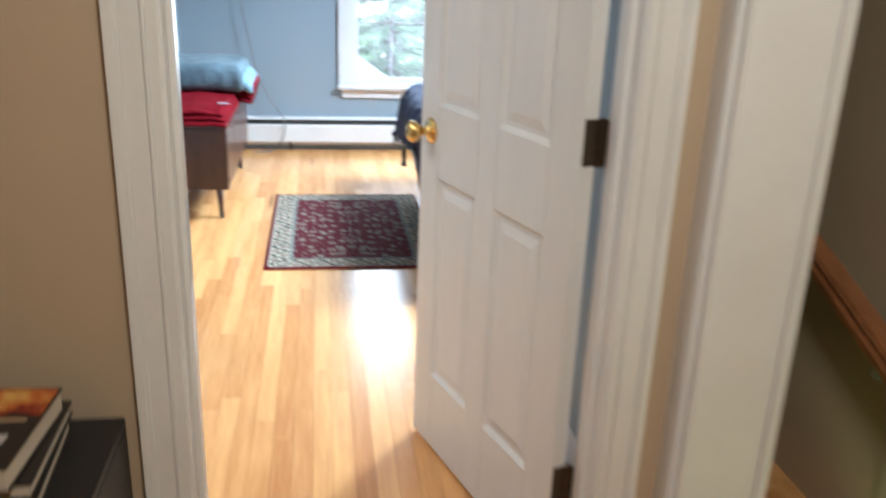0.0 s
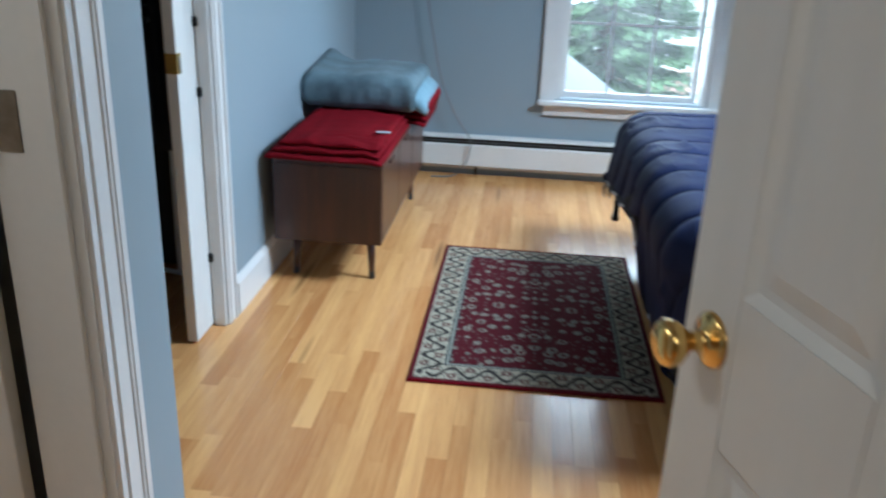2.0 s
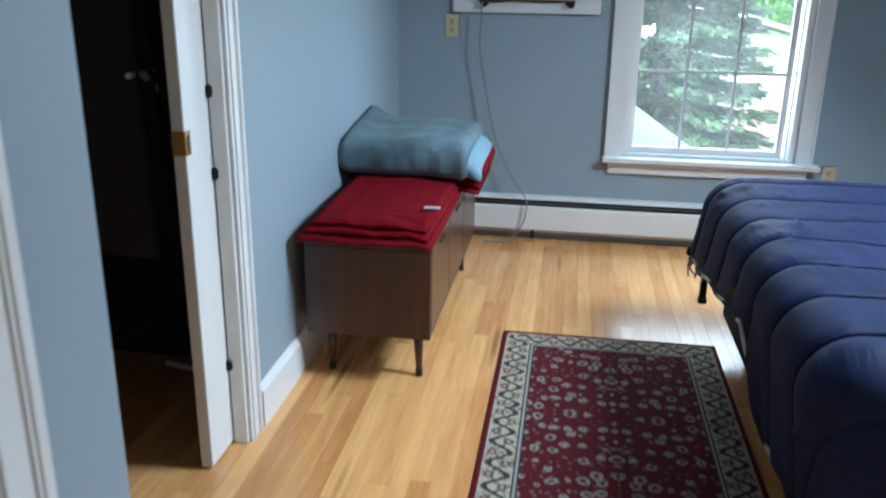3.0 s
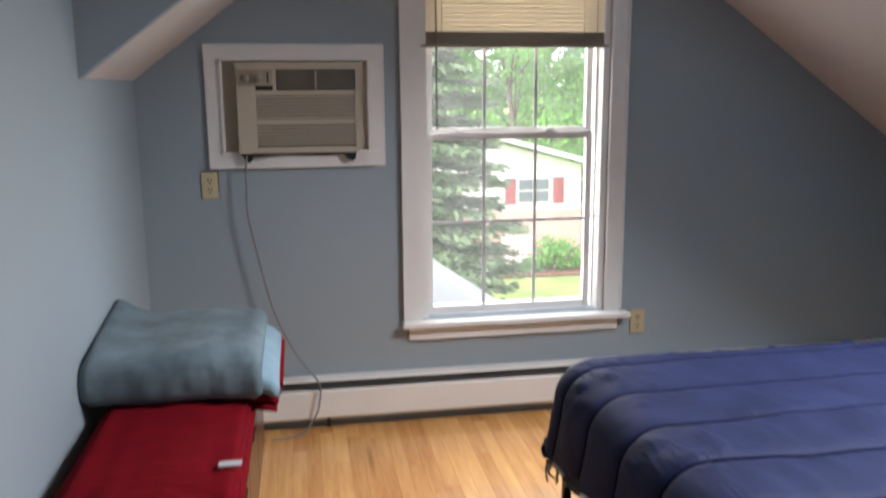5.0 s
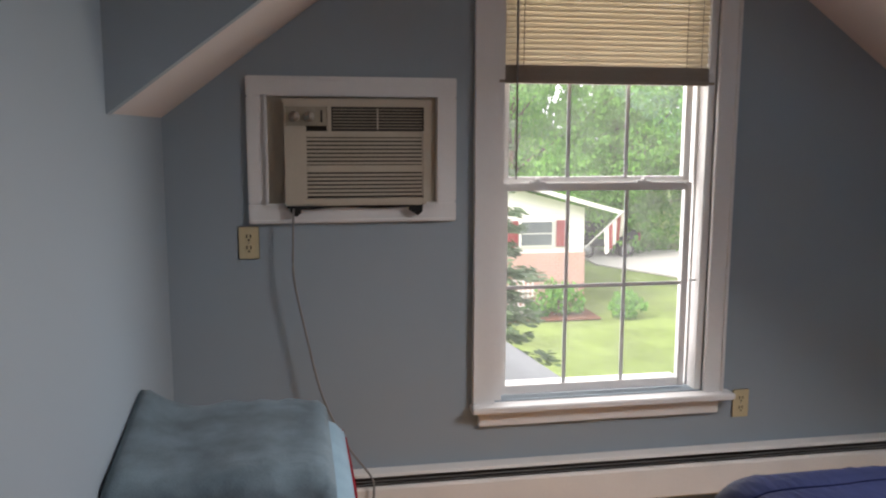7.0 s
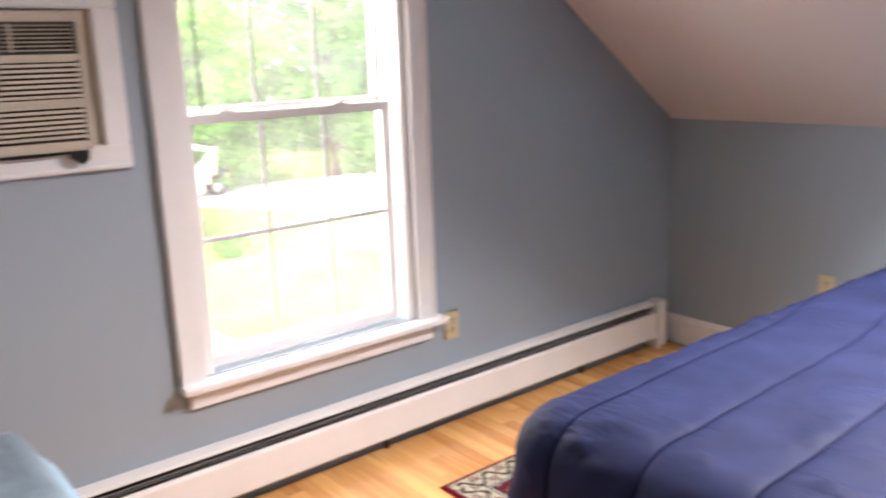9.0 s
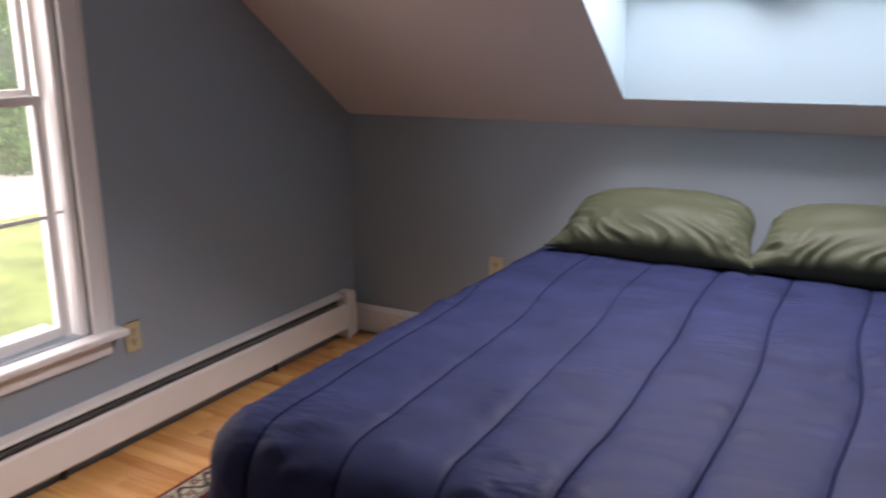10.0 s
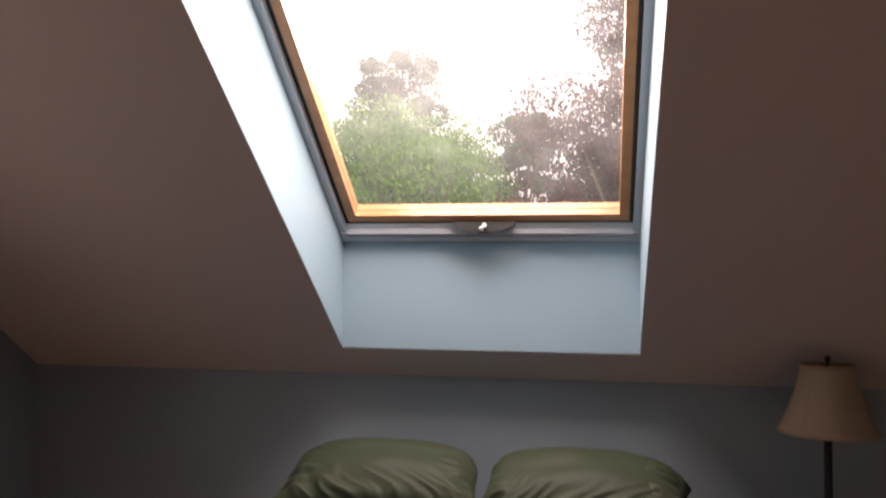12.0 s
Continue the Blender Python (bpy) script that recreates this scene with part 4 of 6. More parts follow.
SL = 1.40
for nm, mt, inset, wide, n0, n1 in (("outer_frame", M_LEDGE, 0.0, 0.026, -0.03, 0.05), ("gasket", M_GRILLE, 0.026, 0.014, -0.002, 0.05), ("sash", M_PINE, 0.040, 0.034, -0.006, 0.05)):
    for which in range(4):
        bm = B()
        a0, a1 = inset + (0.0 if nm == "outer_frame" else 0.048), SL - inset
        y0, y1 = 3.657 + inset, 4.768 - inset
        if which == 0:
            sky_board(bm, a0, a0 + wide, y0, y1, n0, n1)
        elif which == 1:
            sky_board(bm, a1 - wide, a1, y0, y1, n0, n1)
        elif which == 2:
            sky_board(bm, a0 + wide, a1 - wide, y0, y0 + wide, n0, n1)
        else:
            sky_board(bm, a0 + wide, a1 - wide, y1 - wide, y1, n0, n1)
        part(nm, bm, mt, sk)
bm = B()
sky_board(bm, 0.122, SL - 0.074, 3.731, 4.694, 0.020, 0.026)
g = part("pane", bm, M_SKYGLASS, sk)
g.visible_shadow = False
bm = B()
box(bm, (2.436, 3.660, 1.6605), (2.4945, 4.765, 1.706), 0.004)
box(bm, (2.431, 3.660, 1.690), (2.437, 4.765, 1.703), 0.002)
part("ledge", bm, M_LEDGE, sk, "grey metal ledge")
bm = B()
bow = curve_pts([(2.400, 4.325, 1.694), (2.398, 4.285, 1.676), (2.398, 4.213, 1.664), (2.398, 4.14, 1.676), (2.400, 4.10, 1.694)], 6)
prism(bm, [Vector(v) for v in bow] + [Vector((2.400, 4.10, 1.706)), Vector((2.400, 4.325, 1.706))], (0.034, 0, 0))
part("handle", bm, M_HANDLE, sk, "dark curved handle")
bm = B()
tube(bm, curve_pts([(2.398, 4.214, 1.698), (2.390, 4.205, 1.690), (2.390, 4.224, 1.680), (2.398, 4.214, 1.674)], 5), 0.005, 8)
part("latch_hook", bm, M_PAPER, sk, "pale hook of the skylight handle", True)


# ---- bed ----
def drape(rect, top, drops, radius, flare, cell, puff):
    """A cloth over a block: rect (x0, x1, y0, y1), drops: how far it hangs at the foot, south and north, each a function of the place along that edge."""
    x0, x1, y0, y1 = rect
    foot, south, north = drops
    nx, ny = 150, 330
    us = np.linspace(x0 - 0.70, x1, nx)
    vs = np.linspace(y0 - 0.62, y1 + 0.42, ny)
    bm = B()
    grid = {}

    def fan(u):
        """The channels widen towards the pillows."""
        return 1 + 0.075 / (1 + math.exp((1.55 - u) / 0.16))

    def stray(u, v):
        return 0.022 * noise.noise(Vector((u * 2.3, v * 1.2, 9)))

    def slack(v):
        # the channels are pulled flatter towards the window side
        return 1 - 0.55 * min(1.0, max(0.0, (v - 4.22) / 0.3))

    def place(u, v):
        ex = max(0.0, x0 - u)
        ey = (y0 - v) if v < y0 else (v - y1 if v > y1 else 0.0)
        sy = -1 if v < y0 else 1
        d = math.hypot(ex, ey)
        cx, cy = max(u, x0), min(max(v, y0), y1)
        w = noise.noise(Vector((u * 3.1, v * 3.1, 1.7)))
        w2 = noise.noise(Vector((u * 11, v * 6, 4.1)))
        if d < 1e-9:
            return Vector((u, v, top + 0.008 * w + 0.004 * w2)), Vector((0, 0, 1))
        ox, oy = -ex / d, sy * ey / d
        turn = min(d / radius, math.pi / 2)
        out = radius * math.sin(turn)
        down = radius * (1 - math.cos(turn)) + max(0.0, d - radius * math.pi / 2)
        hang = max(0.0, d - radius * math.pi / 2)
        out += hang * (flare - 0.32 * abs(ox) * min(1.0, max(0.0, (4.12 - cy) / 0.2))) + 0.05 * hang * noise.noise(Vector((cx * 6, cy * 6, hang * 2)))
        n = Vector((ox * math.sin(turn), oy * math.sin(turn), math.cos(turn)))
        return Vector((cx + ox * out, cy + oy * out, top - down + 0.006 * w)), n

    for i, u in enumerate(us):
        for j, v in enumerate(vs):
            ex = max(0.0, x0 - u)
            ey = (y0 - v) if v < y0 else (v - y1 if v > y1 else 0.0)
            side = foot(v) if ex >= ey else (south(u) if v < y0 else north(u))
            if ex > 0 and ey > 0:
                side = (foot(v) * ex + (south(u) if v < y0 else north(u)) * ey) / (ex + ey)
            d = math.hypot(ex, ey)
            k = min(1.0, side / d) if d > 0 else 1.0
            uu = x0 - ex * k if ex > 0 else u
            vv = (y0 - ey * k) if v < y0 else ((y1 + ey * k) if v > y1 else v)
            p, n = place(uu, vv)
            # seams run from the pillows to the foot and wander a little
            s = (vv - 3.596 - stray(uu, vv)) / fan(uu)
            q = abs((s + cell / 2) % cell - cell / 2)
            seam = 1 - math.exp(-q / 0.02) - 0.35 * math.exp(-q / 0.007)
            wr = noise.noise(Vector((uu * 26 + 4 * vv, vv * 9, 2.0)))
            crease = max(0.0, wr - 0.2) * 0.022 * (0.4 + max(0.0, noise.noise(Vector((uu * 2.5, vv * 2.5, 6.0)))) * 2)
            swell = puff * (0.6 + 0.6 * min(1.0, max(0.0, x0 + 0.35 - uu) / 0.5))
            # cloth gathered in short ridges near the foot
            near = math.exp(-((uu - 0.80) / 0.13) ** 2 - ((vv - 4.40) / 0.16) ** 2) + 0.7 * math.exp(-((uu - 0.74) / 0.16) ** 2 - ((vv - 4.02) / 0.14) ** 2)
            crease += near * 0.020 * max(0.0, noise.noise(Vector((uu * 30 + 3 * vv, vv * 4, 12.0))) + 0.1)
            p = p + n * (swell * slack(vv) * (seam - 0.6) + crease * min(1.0, q / 0.04))
            grid[i, j] = bm.verts.new(p)
    for i in range(nx - 1):
        for j in range(ny - 1):
            bm.faces.new((grid[i, j], grid[i + 1, j], grid[i + 1, j + 1], grid[i, j + 1]))
    bmesh.ops.dissolve_degenerate(bm, dist=1e-5, edges=bm.edges)
    bmesh.ops.recalc_face_normals(bm, faces=bm.faces)
    # the sewn lines themselves
    lines = []
    for k in range(0, 7):
        aim = 3.596 + k * cell
        if not y0 < aim < y1:
            continue
        pts = []
        for u in np.linspace(x1 - 0.03, x0 - foot(aim) + 0.01, 70):
            v = aim
            for _ in range(6):
                v = 3.596 + (aim - 3.596) * fan(u) + stray(u, v)
            p, n = place(u, v)
            pts.append(p - n * puff * 0.36 * slack(v))
        lines.append(pts)
    return bm, lines


bed = thing("bed", (1.6, 4.26, 0), "low bed with black box spring under the comforter", "bed")
bm = B()
box(bm, (0.585, 3.53, 0.10), (2.62, 4.99, 0.33), 0.03)
part("box_spring", bm, M_BASE, bed, "black cloth box spring")
bm = B()
box(bm, (0.60, 3.53, 0.33), (2.62, 4.99, 0.635), 0.05)
part("mattress", bm, M_BASE, bed, "mattress in black cover")
for x in (0.70, 2.50):
    for y in (3.62, 4.90):
        bm = B()
        lathe(bm, [(0.022, 0), (0.026, 0.02), (0.03, 0.102)], (x, y, 0), 14)
        part("leg", bm, M_BLACK, bed)

def foot_drop(v):
    """The cloth hangs shorter towards the middle of the foot, and low at the near corner."""
    v = min(max(v, 3.56), 4.97)
    f = min(1.0, max(0.0, (4.06 - v) / 0.13))
    f = f * f * (3 - 2 * f)
    return (0.37 - 0.13 * (4.97 - v)) * (1 - f) + 0.50 * f


cf = thing("comforter", (1.5, 4.26, 0.64), "navy blue quilted comforter with sewn channels on bed", "comforter")
bm, seam_lines = drape((0.60, 2.55, 3.56, 4.97), 0.655, (foot_drop, lambda u: 0.52, lambda u: 0.36), 0.13, 0.17, 0.222, 0.012)
cv = part("quilt", bm, M_NAVY, cf, "", True)
# sewn thread, coloured darker than the quilt to carry the crease shade
M_SEAM = plain("navy_thread_with_crease_shade", (0.0065, 0.008, 0.028), 0.9, spec=0.03)
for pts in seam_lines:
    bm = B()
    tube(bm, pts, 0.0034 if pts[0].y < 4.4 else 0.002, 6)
    part("seam", bm, M_SEAM, cf, "sewn channel line with crease shade in its colour", True)
sol = cv.modifiers.new("thickness", "SOLIDIFY")
sol.thickness, sol.offset = 0.012, -1
# pale patterned edge of the blanket below
bl2 = thing("under_blanket", (0.55, 4.3, 0.3), "black blanket with pale patterned edge hanging below comforter", "blanket")
edge_pts = []
for k in range(30):
    y = 4.96 - k * 1.52 / 29
    f = min(1.0, max(0.0, (4.06 - y) / 0.13))
    z = (0.345 + 0.135 * (4.96 - y)) * (1 - f) + 0.225 * f + 0.006 * math.sin(k * 1.1)
    edge_pts.append((0.440 + 0.020 * k / 29 + 0.055 * f + 0.005 * math.sin(k * 0.9), y, z))
for k in range(0, 29):
    bm = B()
    tube(bm, [edge_pts[k], edge_pts[k + 1]], 0.0065, 7)
    part("edge_stitch", bm, (M_PIPING if k % 5 in (1, 2) else M_BASE), bl2)
bm = B()
for k in range(len(edge_pts) - 1):
    p, q = Vector(edge_pts[k]), Vector(edge_pts[k + 1])
    up = Vector((0.06, 0, 0.16))
    vs = [bm.verts.new(v) for v in (p, q, q + up, p + up)]
    bm.faces.new(vs)
fl = part("blanket_cloth", bm, M_BASE, bl2)
sol = fl.modifiers.new("thickness", "SOLIDIFY")
sol.thickness = 0.005
rnd = random.Random(4)
for k in range(7):
    bm = B()
    y = 4.965 - k * 0.012
    x = 0.445 + k * 0.009
    tube(bm, curve_pts([(x, y, 0.34), (x - 0.012 + 0.02 * rnd.random(), y + 0.01 * rnd.random(), 0.31), (x - 0.01 + 0.02 * rnd.random(), y, 0.27 + 0.02 * rnd.random())], 3), 0.006, 6, 0.003)
    part("tassel", bm, M_FRINGE, bl2, "", True)
bm = B()
box(bm, (0.488, 4.936, 0.185), (0.512, 4.962, 0.33), 0.003)
box(bm, (0.484, 4.932, 0.175), (0.516, 4.966, 0.20), 0.003)
part("strap", bm, M_BLACK, bl2, "black strap with buckle")


def pillow(name, at, size, turn, label, seed, lean):
    """A stuffed pillow: rounded middle, thin pinched corners, creases running in from the seams."""
    L, W, T = size
    p = thing(name, pose(*at, *turn), label, "pillow", "pillows on the bed", "", True)
    n = 90
    bm = B()
    for sg in (1, -1):
        g = {}
        for i in range(n + 1):
            for j in range(n + 1):
                u, v = 2 * i / n - 1, 2 * j / n - 1
                h = max(0.0, (1 - abs(u) ** 2.3) * (1 - abs(v) ** 2.3)) ** 0.55
                pin = 1 - 0.075 * (1 - u * u) * abs(v) ** 6
                pinx = 1 - 0.06 * (1 - v * v) * abs(u) ** 6
                edge = 1 - h
                near = max(0.0, min(1.0, (v - 0.15) / 0.6))
                ends = max(0.0, min(1.0, (abs(u) - 0.55) / 0.4))
                ray = u * 5.5 + lean * (v - 0.3) + 0.9 * noise.noise(Vector((u * 2, v * 2, seed)))
                ridge = 1 - 2 * abs(noise.noise(Vector((ray, v * 0.9, seed))))
                fold = (ridge * abs(ridge) * 0.9 + 0.35 * noise.noise(Vector((ray * 2.6, v * 2, seed + 3)))) * near * (0.5 if sg > 0 else 0)
                fold += noise.noise(Vector((u * 2, v * 8, seed + 5))) * ends * 0.5
                big = noise.noise(Vector((u * 2.2, v * 2.2, seed + 9 * sg)))
                z = sg * T / 2 * h * (1 + 0.12 * big) + sg * 0.092 * fold * h * min(1, edge * 2.4)
                if v < 0:
                    pinx *= 1 - 0.20 * abs(v) ** 2.5
                    pin *= 1 - 0.22 * abs(u) ** 3
                else:
                    pinx *= 1 + 0.05 * v * v + 0.06 * max(0.0, u) ** 8 * v ** 4
                    pin *= 1 + 0.03 * u ** 4
                co = (u * L / 2 * pinx, v * W / 2 * pin, z)
                g[i, j] = bm.verts.new(co)
        for i in range(n):
            for j in range(n):
                q = (g[i, j], g[i + 1, j], g[i + 1, j + 1], g[i, j + 1])
                bm.faces.new(q if sg > 0 else q[::-1])
    bmesh.ops.remove_doubles(bm, verts=bm.verts, dist=1e-4)
    part("cushion", bm, M_OLIVE, p, "", True)
    return p


pillow("pillow", (2.396, 4.575, 0.768), (0.73, 0.385, 0.215), (-26, 0, 90), "olive green satin pillow leaning on knee wall", 2.0, 3.2)
right = pillow("pillow", (2.401, 3.855, 0.766), (0.71, 0.385, 0.205), (-26, 0, 88), "olive green satin pillow beside the other one", 7.0, -2.6)
# open end of its case, slack and hollow
bm = B()
rings = []
for x, ry, rz, dy, dz in ((-0.225, 0.140, 0.086, 0.0, 0.0), (-0.28, 0.148, 0.070, 0.016, -0.010), (-0.322, 0.150, 0.054, 0.036, -0.024), (-0.355, 0.140, 0.036, 0.056, -0.042)):
    rings.append([bm.verts.new((x - 0.012 * math.sin(3 * a), dy + ry * math.cos(a), dz + rz * math.sin(a) + 0.007 * math.sin(5 * a + 40 * x))) for a in [2 * math.pi * k / 36 for k in range(36)]])
for p, q in zip(rings, rings[1:]):
    for k in range(36):
        bm.faces.new((p[k], p[(k + 1) % 36], q[(k + 1) % 36], q[k]))
hem = part("case_hem", bm, M_OLIVE, right, "slack open end of the pillowcase", True)
sol = hem.modifiers.new("thickness", "SOLIDIFY")
sol.thickness = 0.003

# ---- rug ----
HX, HY = 0.4035, 0.615
M_RUG = rug_material(HX, HY)


def floor_rug(m, label):
    r = thing("rug", m, label, "rug", "matching rugs", "", True)
    bm = B()
    box(bm, (-HX, -HY, 0.0006), (HX, HY, 0.009), 0.003)
    part("weave", bm, M_RUG, r)
    for y in (-HY, HY):
        bm = B()
        tube(bm, [(-HX, y, 0.0045), (HX, y, 0.0045)], 0.0042, 6)
        part("bound_end", bm, M_RED, r)
    return r


floor_rug(pose(0.1615, 4.3125, 0), "red oriental rug with ivory floral border on wood floor")
floor_rug(pose(0.860 + HY, 5.803 - HX, 0, 0, 0, 90), "matching red oriental rug between bed and window wall")

# ---- low chest and blankets ----
ch = thing("low_chest", (-0.665, 5.05, 0), "low dark walnut chest on tapered legs against wall", "chest")
CX0, CX1, CY0, CY1 = -0.885, -0.452, 4.425, 5.68
for nm, a0, b0, mt in (("top", (CX0, CY0, 0.488), (CX1, CY1, 0.508), M_WALNUT), ("bottom", (CX0 + 0.005, CY0 + 0.005, 0.172), (CX1 - 0.005, CY1 - 0.005, 0.190), M_WALNUT),
                       ("end_panel", (CX0, CY0, 0.172), (CX1 - 0.004, CY0 + 0.02, 0.487), M_WALNUT), ("end_panel", (CX0, CY1 - 0.02, 0.172), (CX1 - 0.004, CY1, 0.487), M_WALNUT),
                       ("back_panel", (CX0 + 0.002, CY0 + 0.02, 0.19), (CX0 + 0.012, CY1 - 0.02, 0.487), M_WALNUT)):
    bm = B()
    box(bm, a0, b0, 0.003)
    part(nm, bm, mt, ch)
# lighter front edge: the light it catches is put into the wood colour
bm = B()
box(bm, (CX1 - 0.004, CY0, 0.494), (CX1 + 0.0025, CY1, 0.5065), 0.002)
part("edge_band", bm, M_WALNUT_TOP, ch, "front edge coloured lighter as lit")
for k in range(3):
    y0 = CY0 + 0.022 + k * (CY1 - CY0 - 0.044) / 3
    y1 = y0 + (CY1 - CY0 - 0.044) / 3 - 0.004
    bm = B()
    box(bm, (CX1 - 0.022, y0, 0.193), (CX1 - 0.003, y1, 0.484), 0.002)
    dr = part("drawer_front", bm, M_WALNUT, ch)
    bm = B()
    box(bm, (CX1 - 0.004, (y0 + y1) / 2 - 0.05, 0.465), (CX1 + 0.004, (y0 + y1) / 2 + 0.05, 0.474), 0.002)
    part("finger_pull", bm, M_WALNUT, dr)
for x, sx in ((CX0 + 0.07, -1), (CX1 - 0.06, 1)):
    for y, sy in ((CY0 + 0.085, -1), (CY1 - 0.075, 1)):
        bm = B()
        tube(bm, [(x, y, 0.172), (x + sx * 0.006, y + sy * 0.006, 0.0)], 0.019, 14, 0.010)
        leg = part("leg", bm, M_WALNUT, ch, "", True)
        bm = B()
        tube(bm, [(x + sx * 0.005, y + sy * 0.005, 0.028), (x + sx * 0.006, y + sy * 0.006, 0.0004)], 0.0125, 12)
        part("ferrule", bm, M_BLACK, leg)


def folded(bm, x0, x1, y0, y1, z0, layers, thick, seed, slump=0.0, lip=0.0):
    """A folded cloth: layers joined by rounded folds at the side that faces the room's near end."""
    prof = []
    for k in range(layers):
        z = z0 + thick * (k + 0.5)
        prof.append(z)
    nx = 22
    for k, z in enumerate(prof):
        inset = 0.012 * ((k * 7 + seed) % 3)
        g = {}
        m = 26
        for i in range(nx + 1):
            u = x0 + inset + (x1 - x0 - inset * 1.5) * i / nx
            e = min(i, nx - i) / nx
            for j in range(m):
                a = 2 * math.pi * j / m
                c, s = math.cos(a), math.sin(a)
                yy = (y0 + y1) / 2 + (abs(c) ** 0.22) * (1 if c > 0 else -1) * ((y1 - y0) / 2 - inset * 0.6)
                zz = z + (abs(s) ** 0.55) * (1 if s > 0 else -1) * thick / 2 * (1.0 if e > 0.03 else 0.72)
                w = noise.noise(Vector((u * 7, yy * 7, seed + k * 3.3)))
                w2 = noise.noise(Vector((u * 18, yy * 5, seed + k)))
                zz += 0.014 * w + 0.010 * w2 if s > 0 else 0.003 * w
                yy += 0.010 * w2 + 0.008 * noise.noise(Vector((u * 4, k, seed)))
                zz += lip * max(0.0, (x0 + 0.16 - u) / 0.16) ** 2 * max(0.0, (yy - y0) / (y1 - y0))
                zz -= slump * max(0.0, (u - x1 + 0.12) / 0.12) ** 2
                g[i, j] = bm.verts.new((u, yy, zz))
        for i in range(nx):
            for j in range(m):
                bm.faces.new((g[i, j], g[i, (j + 1) % m], g[i + 1, (j + 1) % m], g[i + 1, j]))
        bm.faces.new([g[0, j] for j in range(m)][::-1])
        bm.faces.new([g[nx, j] for j in range(m)])
    return bm


rb = thing("folded_blanket", (-0.67, 4.73, 0.508), "folded dark red fleece blanket with white label", "blanket", "folded blankets")
for k in range(3):
    bm = B()
    folded(bm, -0.898 + 0.01 * k, -0.448 - 0.004 * k, 4.375 + 0.012 * k, 5.12, 0.507 + k * 0.024, 1, 0.027, 3 + 4 * k, 0.008)
    part("layer", bm, M_RED, rb, "", True)
bm = B()
box(bm, (-0.508, 4.575, 0.5895), (-0.452, 4.605, 0.5925), 0.001)
part("sewn_label", bm, M_TAG, rb, "small white label")
rb2 = thing("folded_blanket", (-0.62, 5.36, 0.508), "folded bright red fleece blanket under the blue one", "blanket", "folded blankets")
for k in range(3):
    bm = B()
    folded(bm, -0.895, -0.372 + 0.006 * k, 5.125, 5.64, 0.507 + k * 0.026, 1, 0.029, 8 + 3 * k, 0.022)
    part("layer", bm, M_RED, rb2, "", True)
for k in range(3):
    bm = B()
    folded(bm, -0.60, -0.358 + 0.008 * (k % 2), 5.13, 5.62, 0.572 + k * 0.024, 1, 0.030, 17 + 3 * k, 0.035)
    part("layer", bm, M_RED, rb2, "", True)
bb = thing("folded_blanket", (-0.67, 5.3, 0.585), "thick grey-blue plush blanket folded on red blankets", "blanket", "folded blankets")
bm = B()
folded(bm, -0.925, -0.420, 5.015, 5.60, 0.578, 1, 0.158, 21, 0.008, 0.07)
part("layer", bm, M_GREYBLUE, bb, "", True)
bm = B()
folded(bm, -0.920, -0.372, 5.06, 5.60, 0.600, 1, 0.086, 27, 0.05)
part("inner_layer", bm, M_PALEBLUE, bb, "pale blue inner fold", True)

# ---- bedside table and what stands on it ----
TX, TY, TZ = 2.40, 3.085, 0.515
nt = thing("side_table", (TX, TY, 0), "small round dark mahogany side table beside bed", "table")
bm = B()
lathe(bm, [(0.0, TZ - 0.022), (0.205, TZ - 0.022), (0.222, TZ - 0.015), (0.226, TZ - 0.008), (0.222, TZ - 0.002), (0.214, TZ), (0.0, TZ)], (TX, TY, 0), 40, False)
part("tabletop", bm, M_MAHOG, nt, "", True)
bm = B()
lathe(bm, [(0.188, TZ - 0.085), (0.188, TZ - 0.0215), (0.176, TZ - 0.0215), (0.176, TZ - 0.085), (0.188, TZ - 0.085)], (TX, TY, 0), 40, False)
part("apron", bm, M_MAHOG, nt, "", True)
for k in range(4):
    aa = radians(45 + 90 * k)
    bm = B()
    c, s = math.cos(aa), math.sin(aa)
    m = Matrix.Translation((TX + 0.165 * c, TY + 0.165 * s, 0)) @ Matrix.Rotation(aa, 4, "Z")
    prof = [(-0.017, 0.022, 0.0), (-0.013, 0.014, 0.15), (-0.018, 0.020, 0.36), (-0.02, 0.024, TZ - 0.022)]
    rings = []
    for p0, p1, z in prof:
        rings.append([bm.verts.new(m @ Vector(v)) for v in ((p0, p0, z), (p1, p0, z), (p1, -p0, z), (p0, -p0, z))])
    for p, q in zip(rings, rings[1:]):
        for j in range(4):
            bm.faces.new((p[j], p[(j + 1) % 4], q[(j + 1) % 4], q[j]))
    bm.faces.new(rings[0][::-1])
    bm.faces.new(rings[-1])
    leg = part("leg", bm, M_MAHOG, nt)
    bm = B()
    lathe(bm, [(0.004, 0.34), (0.009, 0.352), (0.004, 0.365), (0.008, 0.38), (0.003, 0.395)], (TX + 0.190 * c, TY + 0.190 * s, 0), 10)
    part("brass_mount", bm, M_BRASS, leg, "small brass ornament")
    bm = B()
    tube(bm, [(TX + 0.16 * c, TY + 0.16 * s, 0.12), (TX, TY, 0.12)], 0.011, 8)
    part("stretcher", bm, M_MAHOG, nt)

